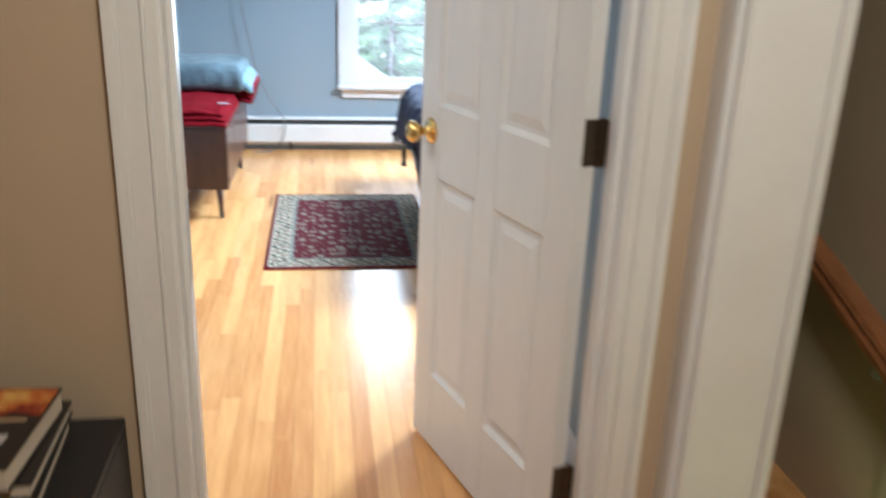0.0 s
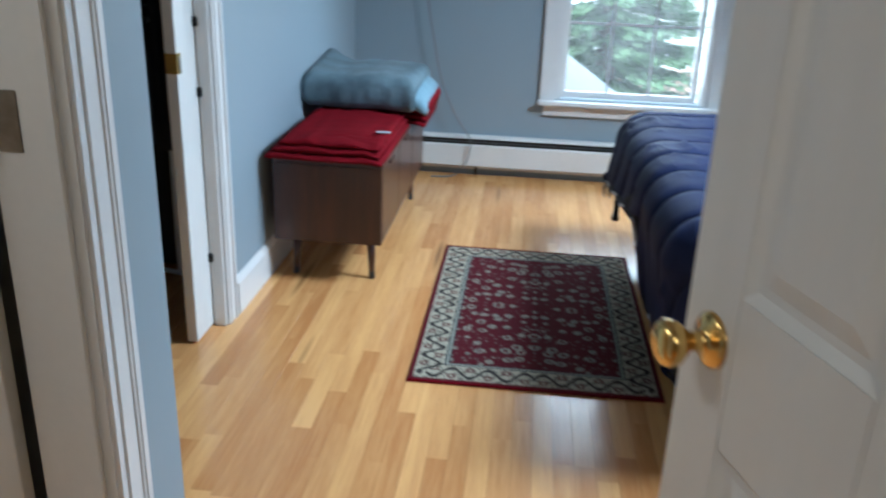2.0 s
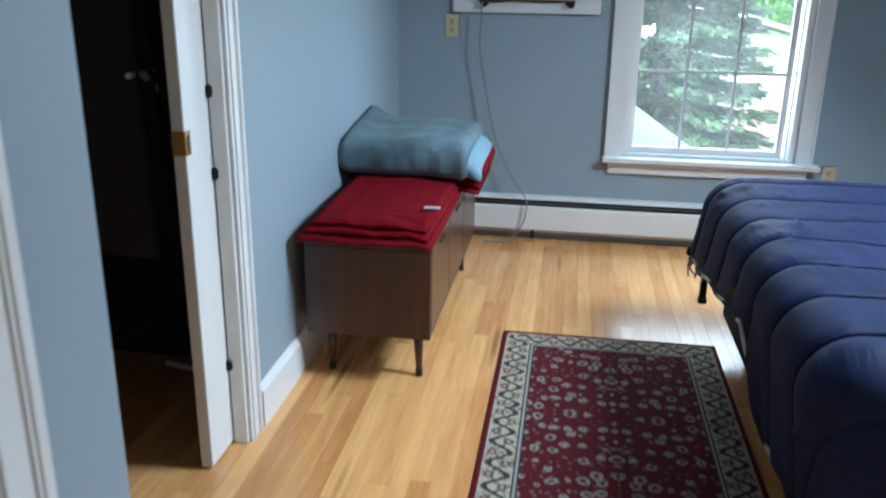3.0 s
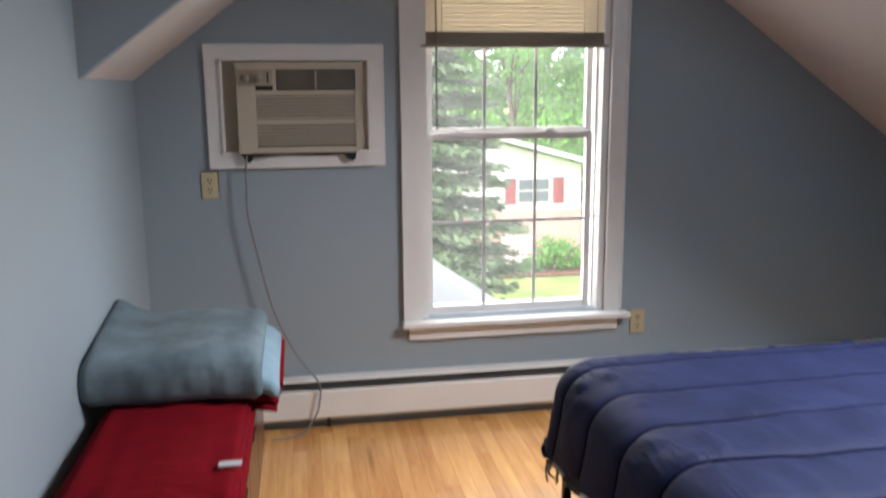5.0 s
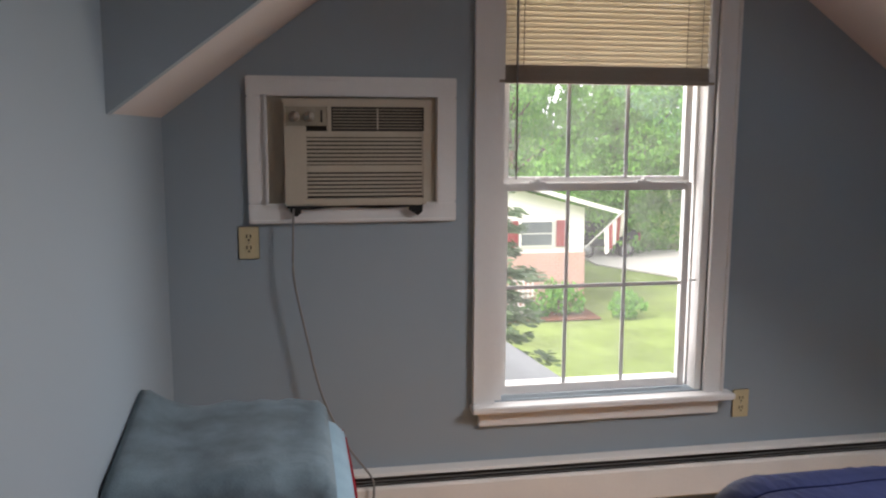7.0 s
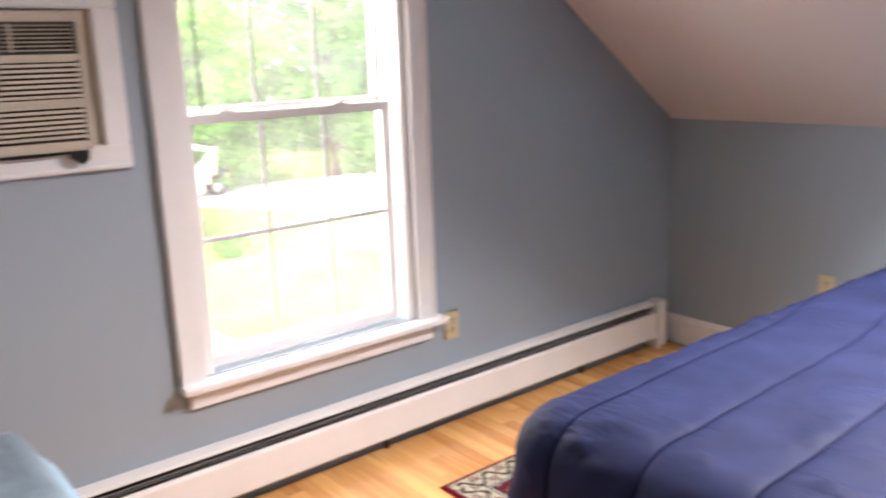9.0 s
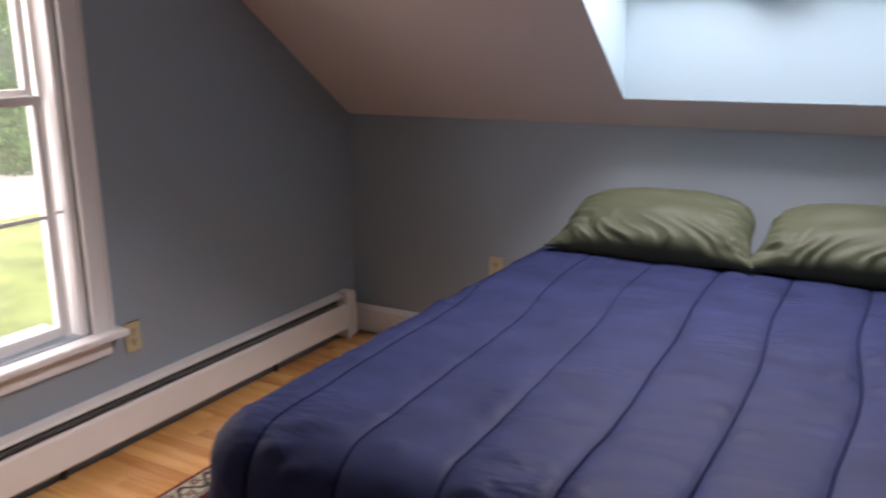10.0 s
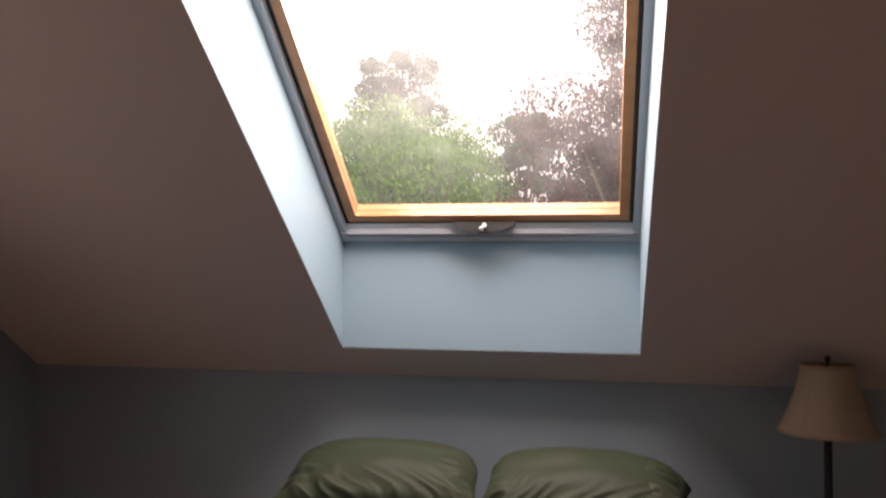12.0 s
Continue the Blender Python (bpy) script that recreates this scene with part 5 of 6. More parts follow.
LX0, LY0 = 2.425, 3.045
lp = thing("table_lamp", (LX0, LY0, TZ), "dark metal table lamp with beige bell shade", "lamp")
bm = B()
lathe(bm, [(0.0, 0.0), (0.080, 0.0), (0.083, 0.008), (0.078, 0.018), (0.055, 0.028), (0.040, 0.040), (0.034, 0.046)], (LX0, LY0, TZ), 32, False)
part("base", bm, M_HANDLE, lp, "", True)
bm = B()
lathe(bm, [(0.034, 0.045), (0.036, 0.052), (0.030, 0.06), (0.033, 0.105), (0.039, 0.112), (0.039, 0.120), (0.025, 0.130), (0.013, 0.136)], (LX0, LY0, TZ), 8)
part("urn", bm, M_HANDLE, lp)
bm = B()
lathe(bm, [(0.015, 0.135), (0.0135, 0.30), (0.0125, 0.50)], (LX0, LY0, TZ), 14)
part("stem", bm, M_HANDLE, lp, "", True)
bm = B()
sh = [(0.158, 0.478), (0.148, 0.500), (0.128, 0.545), (0.110, 0.595), (0.096, 0.645), (0.088, 0.690), (0.086, 0.702)]
lathe(bm, sh, (LX0, LY0, TZ), 40, False)
shade = part("shade", bm, M_SHADE, lp, "beige cloth bell shade", True)
sol = shade.modifiers.new("thickness", "SOLIDIFY")
sol.thickness = 0.002
for r, z in ((0.159, 0.479), (0.087, 0.702)):
    bm = B()
    tube(bm, [(LX0 + r * math.cos(2 * math.pi * k / 32), LY0 + r * math.sin(2 * math.pi * k / 32), TZ + z) for k in range(33)], 0.0032, 6)
    part("trim_band", bm, M_SHADE, shade)
for k in range(8):
    a2 = 2 * math.pi * k / 8
    bm = B()
    tube(bm, [(LX0 + (r + 0.0005) * math.cos(a2), LY0 + (r + 0.0005) * math.sin(a2), TZ + z) for r, z in sh], 0.0014, 5)
    part("seam", bm, M_SHADE, shade)
bm = B()
tube(bm, [(LX0, LY0, TZ + 0.50), (LX0, LY0, TZ + 0.705)], 0.003, 6)
for k in range(3):
    a2 = 2 * math.pi * k / 3
    tube(bm, [(LX0, LY0, TZ + 0.695), (LX0 + 0.087 * math.cos(a2), LY0 + 0.087 * math.sin(a2), TZ + 0.701)], 0.002, 5)
part("harp", bm, M_BRONZE, lp)
bm = B()
lathe(bm, [(0.004, 0.703), (0.007, 0.708), (0.004, 0.713), (0.010, 0.720), (0.011, 0.727), (0.006, 0.734)], (LX0, LY0, TZ), 14)
part("finial", bm, M_BRONZE, lp, "", True)

tp = thing("paper_roll", (2.36, 3.232, TZ), "white paper roll standing on side table", "paper roll")
bm = B()
lathe(bm, [(0.021, 0.0), (0.054, 0.0), (0.056, 0.003), (0.056, 0.099), (0.054, 0.102), (0.021, 0.102), (0.021, 0.0)], (2.36, 3.232, TZ), 32, False)
part("paper", bm, M_PAPER, tp, "", True)
bm = B()
lathe(bm, [(0.019, 0.001), (0.021, 0.001), (0.021, 0.1025), (0.019, 0.1025), (0.019, 0.001)], (2.36, 3.232, TZ), 24, False)
part("core", bm, M_CARD, tp, "brown card core", True)
sp = thing("small_speaker", pose(2.287, 3.222, TZ + 0.046, 0, 72, 172), "round grey cloth small speaker on side table", "speaker", "", "", True)
bm = B()
lathe(bm, [(0.0, -0.016), (0.036, -0.016), (0.045, -0.010), (0.048, 0.0), (0.047, 0.009), (0.042, 0.014), (0.0, 0.0165)], segs=32, cap=False)
part("cloth_front", bm, M_SPEAKER, sp, "", True)
bm = B()
lathe(bm, [(0.030, -0.030), (0.044, -0.013), (0.046, -0.006)], segs=32)
part("shell", bm, M_BLACK, sp, "", True)
gl = thing("charger", (2.34, 3.105, TZ), "small black charger with cable on side table", "charger")
bm = B()
box(bm, (2.315, 3.085, TZ), (2.365, 3.128, TZ + 0.028), 0.006)
part("case", bm, M_BLACK, gl)
bm = B()
tube(bm, curve_pts([(2.34, 3.128, TZ + 0.012), (2.33, 3.15, TZ + 0.035), (2.37, 3.12, TZ + 0.045), (2.39, 3.10, TZ + 0.02), (2.45, 3.17, TZ + 0.006)], 6), 0.0035, 7)
part("cable", bm, M_BLACK, gl, "", True)
wc = thing("thin_white_cord", (2.62, 3.30, 0), "thin white cord hanging behind the side table", "cord")
bm = B()
tube(bm, curve_pts([(2.60, 3.27, 0.49), (2.63, 3.292, 0.40), (2.635, 3.285, 0.25), (2.63, 3.315, 0.08), (2.60, 3.36, 0.004)], 7), 0.0025, 7)
part("cable", bm, M_PAPER, wc, "", True)

# ---- closet ----
rod = thing("closet_rod", (-1.4, 3.7, 1.62), "white closet rod under a shelf", "rod")
bm = B()
tube(bm, [(-1.42, 2.86, 1.62), (-1.42, 4.5, 1.62)], 0.016, 12)
part("rod", bm, M_WHITE, rod)
bm = B()
box(bm, (-1.75, 2.86, 1.69), (-1.30, 4.5, 1.708), 0.002)
part("shelf", bm, M_WHITE, rod)


def hanger(m, label):
    h = thing("hanger", m, label, "hanger", "hangers in the closet", "", True)
    bm = B()
    tube(bm, curve_pts([(0, 0.0, 0.0), (0.022, 0, 0.018), (0.0, 0, 0.042), (-0.022, 0, 0.018)], 5), 0.002, 6)
    tube(bm, [(0, 0, 0), (0, 0, -0.05)], 0.002, 6)
    part("hook", bm, M_SILVER, h)
    bm = B()
    tube(bm, [(0, 0, -0.05), (0.20, 0, -0.16), (-0.20, 0, -0.16), (0, 0, -0.05)], 0.005, 6)
    part("frame", bm, M_PAPER, h)
    return h


h1 = hanger(pose(-1.42, 3.95, 1.594, 0, 0, 8), "white empty hanger on closet rod")
for k, y in enumerate((4.05, 4.13, 4.2, 4.27, 4.33)):
    g = thing("hanging_garment", (-1.42, y, 1.55), "dark garment hanging in the closet", "garment", "hanging garments")
    bm = B()
    n = 18
    ring = []
    for i, (wd, z) in enumerate(((0.03, 1.56), (0.19, 1.47), (0.21, 1.3), (0.22, 0.95), (0.23, 0.55 + 0.06 * (k % 3)))):
        ring.append([bm.verts.new((-1.42 + wd * math.cos(2 * math.pi * j / n), y + (0.022 + 0.012 * math.sin(5 * j + k + i)) * math.sin(2 * math.pi * j / n), z)) for j in range(n)])
    for p, q in zip(ring, ring[1:]):
        for j in range(n):
            bm.faces.new((p[j], p[(j + 1) % n], q[(j + 1) % n], q[j]))
    bm.faces.new(ring[0])
    part("cloth", bm, M_GARMENT, g, "", True)
ib = thing("ironing_board", (-1.25, 4.16, 0), "pale folded ironing board standing in closet", "ironing board")
bm = B()
tube(bm, [(-1.22, 4.02, 1.075), (-1.26, 4.42, 1.065)], 0.009, 8)
part("top_bar", bm, M_WHITE, ib)
for a0, b0 in (((-1.22, 4.10, 1.07), (-1.26, 4.40, 0.90)), ((-1.25, 4.36, 1.07), (-1.27, 4.38, 0.02)), ((-1.25, 4.36, 0.02), (-1.40, 4.40, 0.02))):
    bm = B()
    tube(bm, [a0, b0], 0.010, 8)
    part("leg_tube", bm, M_WHITE, ib)
bm = B()
lathe(bm, [(0.0, -0.01), (0.075, -0.01), (0.08, 0.0), (0.075, 0.01), (0.0, 0.01)], segs=24, cap=False)
bmesh.ops.transform(bm, matrix=Matrix.Translation((-1.27, 4.13, 0.985)) @ Matrix.Rotation(radians(90), 4, "Y"), verts=bm.verts)
part("pad_end", bm, M_CARD, ib, "beige rounded pad end", True)

# ---- hall: shelf with books, stair rail ----
bs = thing("low_bookcase", (-0.6, 1.42, 0), "low black bookcase against tan hall wall", "bookcase")
SX0, SX1, SY0, SY1, SZ = -1.20, -0.325, 1.20, 1.505, 0.555
for nm, a0, b0 in (("top", (SX0, SY0, SZ - 0.020), (SX1, SY1, SZ)), ("side_panel", (SX0, SY0, 0), (SX0 + 0.018, SY1, SZ - 0.020)), ("side_panel", (SX1 - 0.018, SY0, 0), (SX1, SY1, SZ - 0.020)),
                   ("shelf", (SX0 + 0.018, SY0 + 0.005, 0.27), (SX1 - 0.018, SY1 - 0.01, 0.288)), ("shelf", (SX0 + 0.018, SY0 + 0.005, 0.04), (SX1 - 0.018, SY1 - 0.01, 0.058)), ("back_panel", (SX0 + 0.018, SY1 - 0.008, 0.0), (SX1 - 0.018, SY1 - 0.002, SZ - 0.02))):
    bm = B()
    box(bm, a0, b0, 0.002)
    part(nm, bm, M_BLACK, bs)


def book(m, size, cover, label, front=False):
    w, h, t = size
    b = thing("book", m, label, "book", "books on the bookcase", "", True)
    bm = B()
    box(bm, (0.003, 0.002, 0.003), (w - 0.004, h - 0.003, t - 0.003))
    part("page_block", bm, M_PAGES, b, "cream page block")
    bm = B()
    box(bm, (0, 0, 0), (w, h, 0.003), 0.0008)
    box(bm, (0, 0, t - 0.003), (w, h, t), 0.0008)
    box(bm, (0, 0, 0.002), (0.003, h, t - 0.002), 0.0008)
    part("cover", bm, cover, b)
    if front:
        bm = B()
        box(bm, (0.004, h * 0.62, t), (w - 0.004, h - 0.004, t + 0.0006))
        part("picture", bm, M_FLAME, b, "orange fiery cover picture")
        bm = B()
        box(bm, (0.02, h * 0.54, t), (w - 0.02, h * 0.585, t + 0.0006))
        part("small_print", bm, M_CARD, b)
        for k in range(2):
            bm = B()
            box(bm, (0.02, h * (0.27 - 0.17 * k), t), (w - 0.03, h * (0.38 - 0.17 * k), t + 0.0006))
            part("title_bar", bm, M_PRINT, b)
    return b


book(pose(-0.552, 1.225, SZ, 0, 0, 4), (0.165, 0.235, 0.026), M_COVER, "dark hardback lying on black bookcase")
book(pose(-0.553, 1.235, SZ + 0.0265, 0, 0, 2), (0.160, 0.24, 0.024), M_COVER, "thick dark paperback with cream pages in a pile")
book(pose(-0.570, 1.228, SZ + 0.051, 0, 0, -3), (0.155, 0.23, 0.040), M_COVER, "black thriller with orange fiery cover", True)

hr = thing("handrail", (1.25, 1.7, 0.6), "brown oak handrail on stair wall", "handrail")
bm = B()
p0, p1 = Vector((1.225, 2.02, 0.700)), Vector((1.225, 0.3, 0.06))
way = (p1 - p0)
up = Vector((0, way.z, -way.y)).normalized()
if up.z < 0:
    up = -up
prof = [(-0.022, -0.030), (0.022, -0.030), (0.026, -0.010), (0.020, 0.004), (0.027, 0.016), (0.022, 0.030), (-0.022, 0.030), (-0.027, 0.016), (-0.020, 0.004), (-0.026, -0.010)]
prism(bm, [p0 + Vector((a, 0, 0)) + up * b for a, b in prof], way)
part("rail", bm, M_RAIL, hr)
for k in (0.22, 0.62):
    q = p0 + way * k
    bm = B()
    tube(bm, curve_pts([q - up * 0.03, q - up * 0.075 + Vector((0.01, 0, 0)), q - up * 0.085 + Vector((0.055, 0, 0)), q - up * 0.08 + Vector((0.074, 0, 0))], 5), 0.007, 8)
    part("bracket", bm, M_SILVER, hr, "metal rail bracket", True)
stp = thing("stair_flight", (1.1, 1.0, -1.4), "brown carpeted steps going down beside the hall", "stairs", "", "structure")
for k in range(8):
    bm = B()
    box(bm, (0.93, 1.53 - 0.26 * (k + 1), -0.185 * (k + 1) - 0.185), (1.30, 1.53 - 0.26 * k, -0.185 * (k + 1)), 0.006)
    part("step", bm, M_CARD, stp)


# ---- outdoors ----
GZ = -4.4
bm = B()
n = 40
gv = {}
for i in range(n + 1):
    for j in range(n + 1):
        sx, sy = 2 * i / n - 1, 2 * j / n - 1
        x, y = 400 * sx * abs(sx) ** 1.5 + 5, 400 * sy * abs(sy) ** 1.5 + 20
        gv[i, j] = bm.verts.new((x, y, GZ + 0.05 * noise.noise(Vector((x * 0.08, y * 0.08, 0)))))
for i in range(n):
    for j in range(n):
        bm.faces.new((gv[i, j], gv[i + 1, j], gv[i + 1, j + 1], gv[i, j + 1]))
structure("ground", bm, M_GRASS, "sunlit green lawn").data.polygons.foreach_set("use_smooth", [True] * (n * n))
bm = B()
prism(bm, [(12.5, 37.2, GZ + 0.03), (16.4, 30.6, GZ + 0.03), (48.4, 28.8, GZ + 0.03), (53.3, 36.0, GZ + 0.03), (26.7, 39.3, GZ + 0.03), (15.8, 40.9, GZ + 0.03), (12.9, 43.3, GZ + 0.03)], (0, 0, 0.05))
structure("driveway", bm, M_ASPHALT, "pale asphalt driveway")

# lower wing roof beside the window
bm = B()
prism(bm, [(-0.6, 6.45, 0.95), (3.4, 6.45, -1.80), (3.4, 9.5, -1.80), (-0.6, 9.5, 0.95)], (0.03, 0, 0.05))
prism(bm, [(-0.6, 6.45, 0.95), (-4.6, 6.45, -1.80), (-4.6, 9.5, -1.80), (-0.6, 9.5, 0.95)], (-0.03, 0, 0.05))
roof2 = structure("roof_wing", bm, M_SHINGLE, "pale weathered roof of lower wing")
bm = B()
prism(bm, [(-4.4, 6.45, GZ), (3.2, 6.45, GZ), (3.2, 6.45, -1.72), (-0.6, 6.45, 0.9), (-4.4, 6.45, -1.72)], (0, 2.8, 0))
structure("wing_wall", bm, M_SIDING, "white siding of lower wing")


def leaves(bm, rng, centre, radii, count, size, shell=0.55):
    for _ in range(count):
        while True:
            d = Vector((rng.uniform(-1, 1), rng.uniform(-1, 1), rng.uniform(-1, 1)))
            if 0.05 < d.length < 1:
                break
        d = d.normalized() * (shell + (1 - shell) * rng.random() ** 0.7) * (1 + 0.22 * rng.random() ** 3)
        c = Vector((centre[0] + d.x * radii[0], centre[1] + d.y * radii[1], centre[2] + d.z * radii[2]))
        s = size * rng.uniform(0.6, 1.3)
        q = Euler((rng.uniform(0, 6.3), rng.uniform(0, 6.3), rng.uniform(0, 6.3))).to_matrix()
        vs = [bm.verts.new(c + q @ Vector(v)) for v in ((-s, 0, 0), (0, -s * 0.55, s * 0.12), (s, 0, 0), (0, s * 0.55, s * 0.12))]
        bm.faces.new(vs)


def broad_tree(at, height, spread, seed, mat, label, clumps=26, per=150, leaf=0.22, low=0.10, plump=(0.22, 0.4)):
    rng = random.Random(seed)
    t = thing("tree", (at[0], at[1], GZ), label, "tree", "garden trees")
    bm = B()
    base = Vector((at[0], at[1], GZ))
    pts = [base + Vector((0.15 * rng.uniform(-1, 1) * k, 0.15 * rng.uniform(-1, 1) * k, height * 0.14 * k)) for k in range(6)]
    tube(bm, pts, height * 0.022 + 0.05, 9, 0.04)
    part("trunk", bm, M_BARK, t, "", True)
    crown = B()
    bl = B()
    for k in range(clumps):
        a2, rr = rng.uniform(0, 6.283), spread * rng.random() ** 0.6
        z = height * rng.uniform(low, 0.95)
        fall = 1 - abs((z / height - 0.5) / 0.5) ** 2.2 * 0.75
        c = base + Vector((rr * fall * math.cos(a2), rr * fall * math.sin(a2), z))
        tube(bl, [pts[min(5, max(1, int(z / height * 5)))], c], 0.05, 5, 0.015)
        r = spread * rng.uniform(*plump)
        leaves(crown, rng, c, (r, r, r * 0.7), per, leaf)
    part("limbs", bl, M_BARK, t, "", True)
    part("crown", crown, mat, t)
    return t


def conifer(at, height, spread, seed, label, mat=None, per=64, base_z=0.06):
    rng = random.Random(seed)
    t = thing("tree", (at[0], at[1], GZ), label, "tree", "garden trees")
    base = Vector((at[0], at[1], GZ))
    bm = B()
    tube(bm, [base, base + Vector((0, 0, height * 0.97))], height * 0.018 + 0.04, 9, 0.02)
    part("trunk", bm, M_BARK, t, "", True)
    crown = B()
    levels = int(height * 3.6)
    for k in range(levels):
        f = base_z + (1 - base_z) * k / levels
        z = height * f
        reach = spread * (1 - f) ** 0.85 + 0.1
        for b in range(9):
            a2 = rng.uniform(0, 6.283)
            rr = reach * rng.uniform(0.75, 1.1)
            d = Vector((math.cos(a2), math.sin(a2), 0))
            z = height * f + rng.uniform(-0.25, 0.25)
            for q in range(per):
                u = rng.random() ** 0.75
                c = base + d * rr * u + Vector((0, 0, z - 0.32 * rr * u + 0.18 * rr * u * u + rng.uniform(-0.05, 0.05)))
                c += Vector((-d.y, d.x, 0)) * rng.uniform(-0.22, 0.22) * rr * (0.25 + 0.6 * u) * 0.8
                s = rng.uniform(0.035, 0.085) * (1 + spread * 0.18)
                tip = (d * 0.8 + Vector((rng.uniform(-0.5, 0.5), rng.uniform(-0.5, 0.5), rng.uniform(-0.5, 0.15)))).normalized()
                sd = tip.cross(Vector((rng.uniform(-1, 1), rng.uniform(-1, 1), 1))).normalized() * s * 0.35
                vs = [crown.verts.new(c - tip * s), crown.verts.new(c + sd), crown.verts.new(c + tip * s), crown.verts.new(c - sd)]
                crown.faces.new(vs)
    part("crown", crown, mat or M_NEEDLE, t)
    return t


conifer((1.35, 15.8), 11.5, 2.5, 3, "tall grey-green spruce on the lawn", None, 240, 0.24)
broad_tree((9.5, 40.0), 14, 4.6, 11, M_LEAF, "tall bright green tree behind the far house", 36, 720, 0.12, 0.04, (0.28, 0.45))
broad_tree((15.5, 42.0), 15, 5.0, 12, M_LEAF, "tall bright green tree across the street", 36, 720, 0.12, 0.04, (0.28, 0.45))
broad_tree((21.5, 40.0), 13, 4.6, 13, M_LEAF_DK, "dense dark green tree across the driveway", 36, 720, 0.12, 0.04, (0.28, 0.45))
broad_tree((28.0, 41.0), 14, 5.0, 14, M_LEAF, "broad green tree across the driveway", 36, 720, 0.12, 0.04, (0.28, 0.45))
broad_tree((35.0, 38.0), 13, 5.0, 15, M_LEAF_DK, "broad dark tree past the driveway", 34, 640, 0.125, 0.04, (0.28, 0.45))
broad_tree((3.0, 44.0), 15, 5.0, 16, M_LEAF_DK, "tall dark tree far behind spruce", 34, 640, 0.125, 0.04, (0.28, 0.45))
broad_tree((13.0, 6.95), 8.9, 2.0, 21, M_LEAF, "light green tree near the house", 90, 900, 0.040, 0.12, (0.18, 0.48))
broad_tree((12.3, 3.05), 11.8, 1.65, 22, M_PURPLE, "purple leaved maple near the house", 80, 1000, 0.044, 0.15, (0.28, 0.52))
broad_tree((19.8, 8.8), 12.1, 1.9, 23, M_PINE_NEEDLE, "dark pine rising behind the light green tree", 110, 520, 0.05, 0.3, (0.10, 0.34))
broad_tree((21.3, 5.7), 10.6, 1.6, 24, M_PINE_NEEDLE, "dark pine behind purple maple", 70, 600, 0.055, 0.2, (0.14, 0.42))
broad_tree((19.0, 12.5), 8.6, 3.2, 25, M_LEAF, "light green tree farther off", 30, 500, 0.09)
broad_tree((15.0, 3.0), 9, 2.0, 26, M_PURPLE, "second purple leaved tree", 64, 800, 0.05, 0.1, (0.22, 0.45))
# woods closing the view
woods = B()
rng = random.Random(77)
for k in range(70):
    a2 = radians(-35 + 160 * k / 70)
    d = 60 + 10 * rng.random()
    c = (d * math.cos(a2) + 3, d * math.sin(a2), GZ + rng.uniform(2, 9))
    leaves(woods, rng, c, (4.5, 4.5, 5.0), 150, 0.9, 0.5)
single("far_woods", woods, M_LEAF_DK, "distant band of green woods", "woods", "", "stuff")


def shrub(at, r, seed, mat):
    rng = random.Random(seed)
    bm = B()
    for k in range(7):
        leaves(bm, rng, (at[0] + r * 0.5 * rng.uniform(-1, 1), at[1] + r * 0.4 * rng.uniform(-1, 1), GZ + r * rng.uniform(0.35, 0.8)), (r * 0.55, r * 0.5, r * 0.45), 90, 0.10)
    t = thing("shrub", (at[0], at[1], GZ), "rounded green shrub in front of the far house", "shrub", "shrubs by the house")
    part("foliage", bm, mat, t)
    bm = B()
    tube(bm, [(at[0], at[1], GZ), (at[0], at[1], GZ + r * 0.6)], 0.04, 6)
    part("stem", bm, M_BARK, t)


shrub((5.75, 27.7), 0.45, 1, M_LEAF_DK)
shrub((7.65, 27.6), 1.0, 2, M_LEAF)
shrub((6.9, 27.8), 0.4, 3, M_LEAF_DK)
shrub((9.75, 27.4), 0.7, 4, M_LEAF)
shrub((4.3, 27.8), 0.9, 5, M_LEAF)
bm = B()
prism(bm, [(3.0, 27.2, GZ + 0.04), (8.9, 27.2, GZ + 0.04), (8.9, 28.9, GZ + 0.04), (3.0, 28.9, GZ + 0.04)], (0, 0, 0.05))
structure("ground_bed", bm, M_MULCH, "brown mulch bed")

hs = thing("far_house", (4.5, 33, GZ), "white low house with pink brick and red shutters", "house")
bm = B()
prism(bm, [(0.2, 29.0, -2.5), (8.93, 29.0, -2.5), (8.93, 29.0, -1.05), (5.0, 29.0, 0.0), (0.2, 29.0, -1.25)], (0, 9, 0))
hw = part("wall", bm, M_SIDING, hs)
for k in range(9):
    bm = B()
    z = -2.4 + 0.15 * k
    box(bm, (0.25, 28.975, z), (8.9, 29.0, z + 0.012))
    part("siding_lap", bm, M_SIDING, hw)
bm = B()
prism(bm, [(5.0, 28.4, 0.12), (10.1, 28.4, -1.27), (10.1, 38.5, -1.27), (5.0, 38.5, 0.12)], (0, 0, 0.14))
prism(bm, [(5.0, 28.4, 0.12), (-0.5, 28.4, -1.35), (-0.5, 38.5, -1.35), (5.0, 38.5, 0.12)], (0, 0, 0.14))
part("roof", bm, M_SIDING, hs, "sunlit white roof edge")
bm = B()
box(bm, (0.2, 28.93, GZ), (8.95, 38, -2.5))
bk = part("brick_base", bm, M_BRICK, hs)
bm0 = B()
box(bm0, (-0.1, -0.02, -0.04), (0.1, 0.02, 0.04))
brick_mesh = finish(bm0, "brick", M_BRICK, False)
for r in range(20):
    for c in range(14):
        ob = new("brick", brick_mesh)
        ob.parent = bk
        ob.matrix_parent_inverse = Matrix()
        ob.location = Vector((5.9 + 0.215 * c + (0.107 if r % 2 else 0), 28.925, GZ + 0.06 + 0.095 * r)) - hs.location
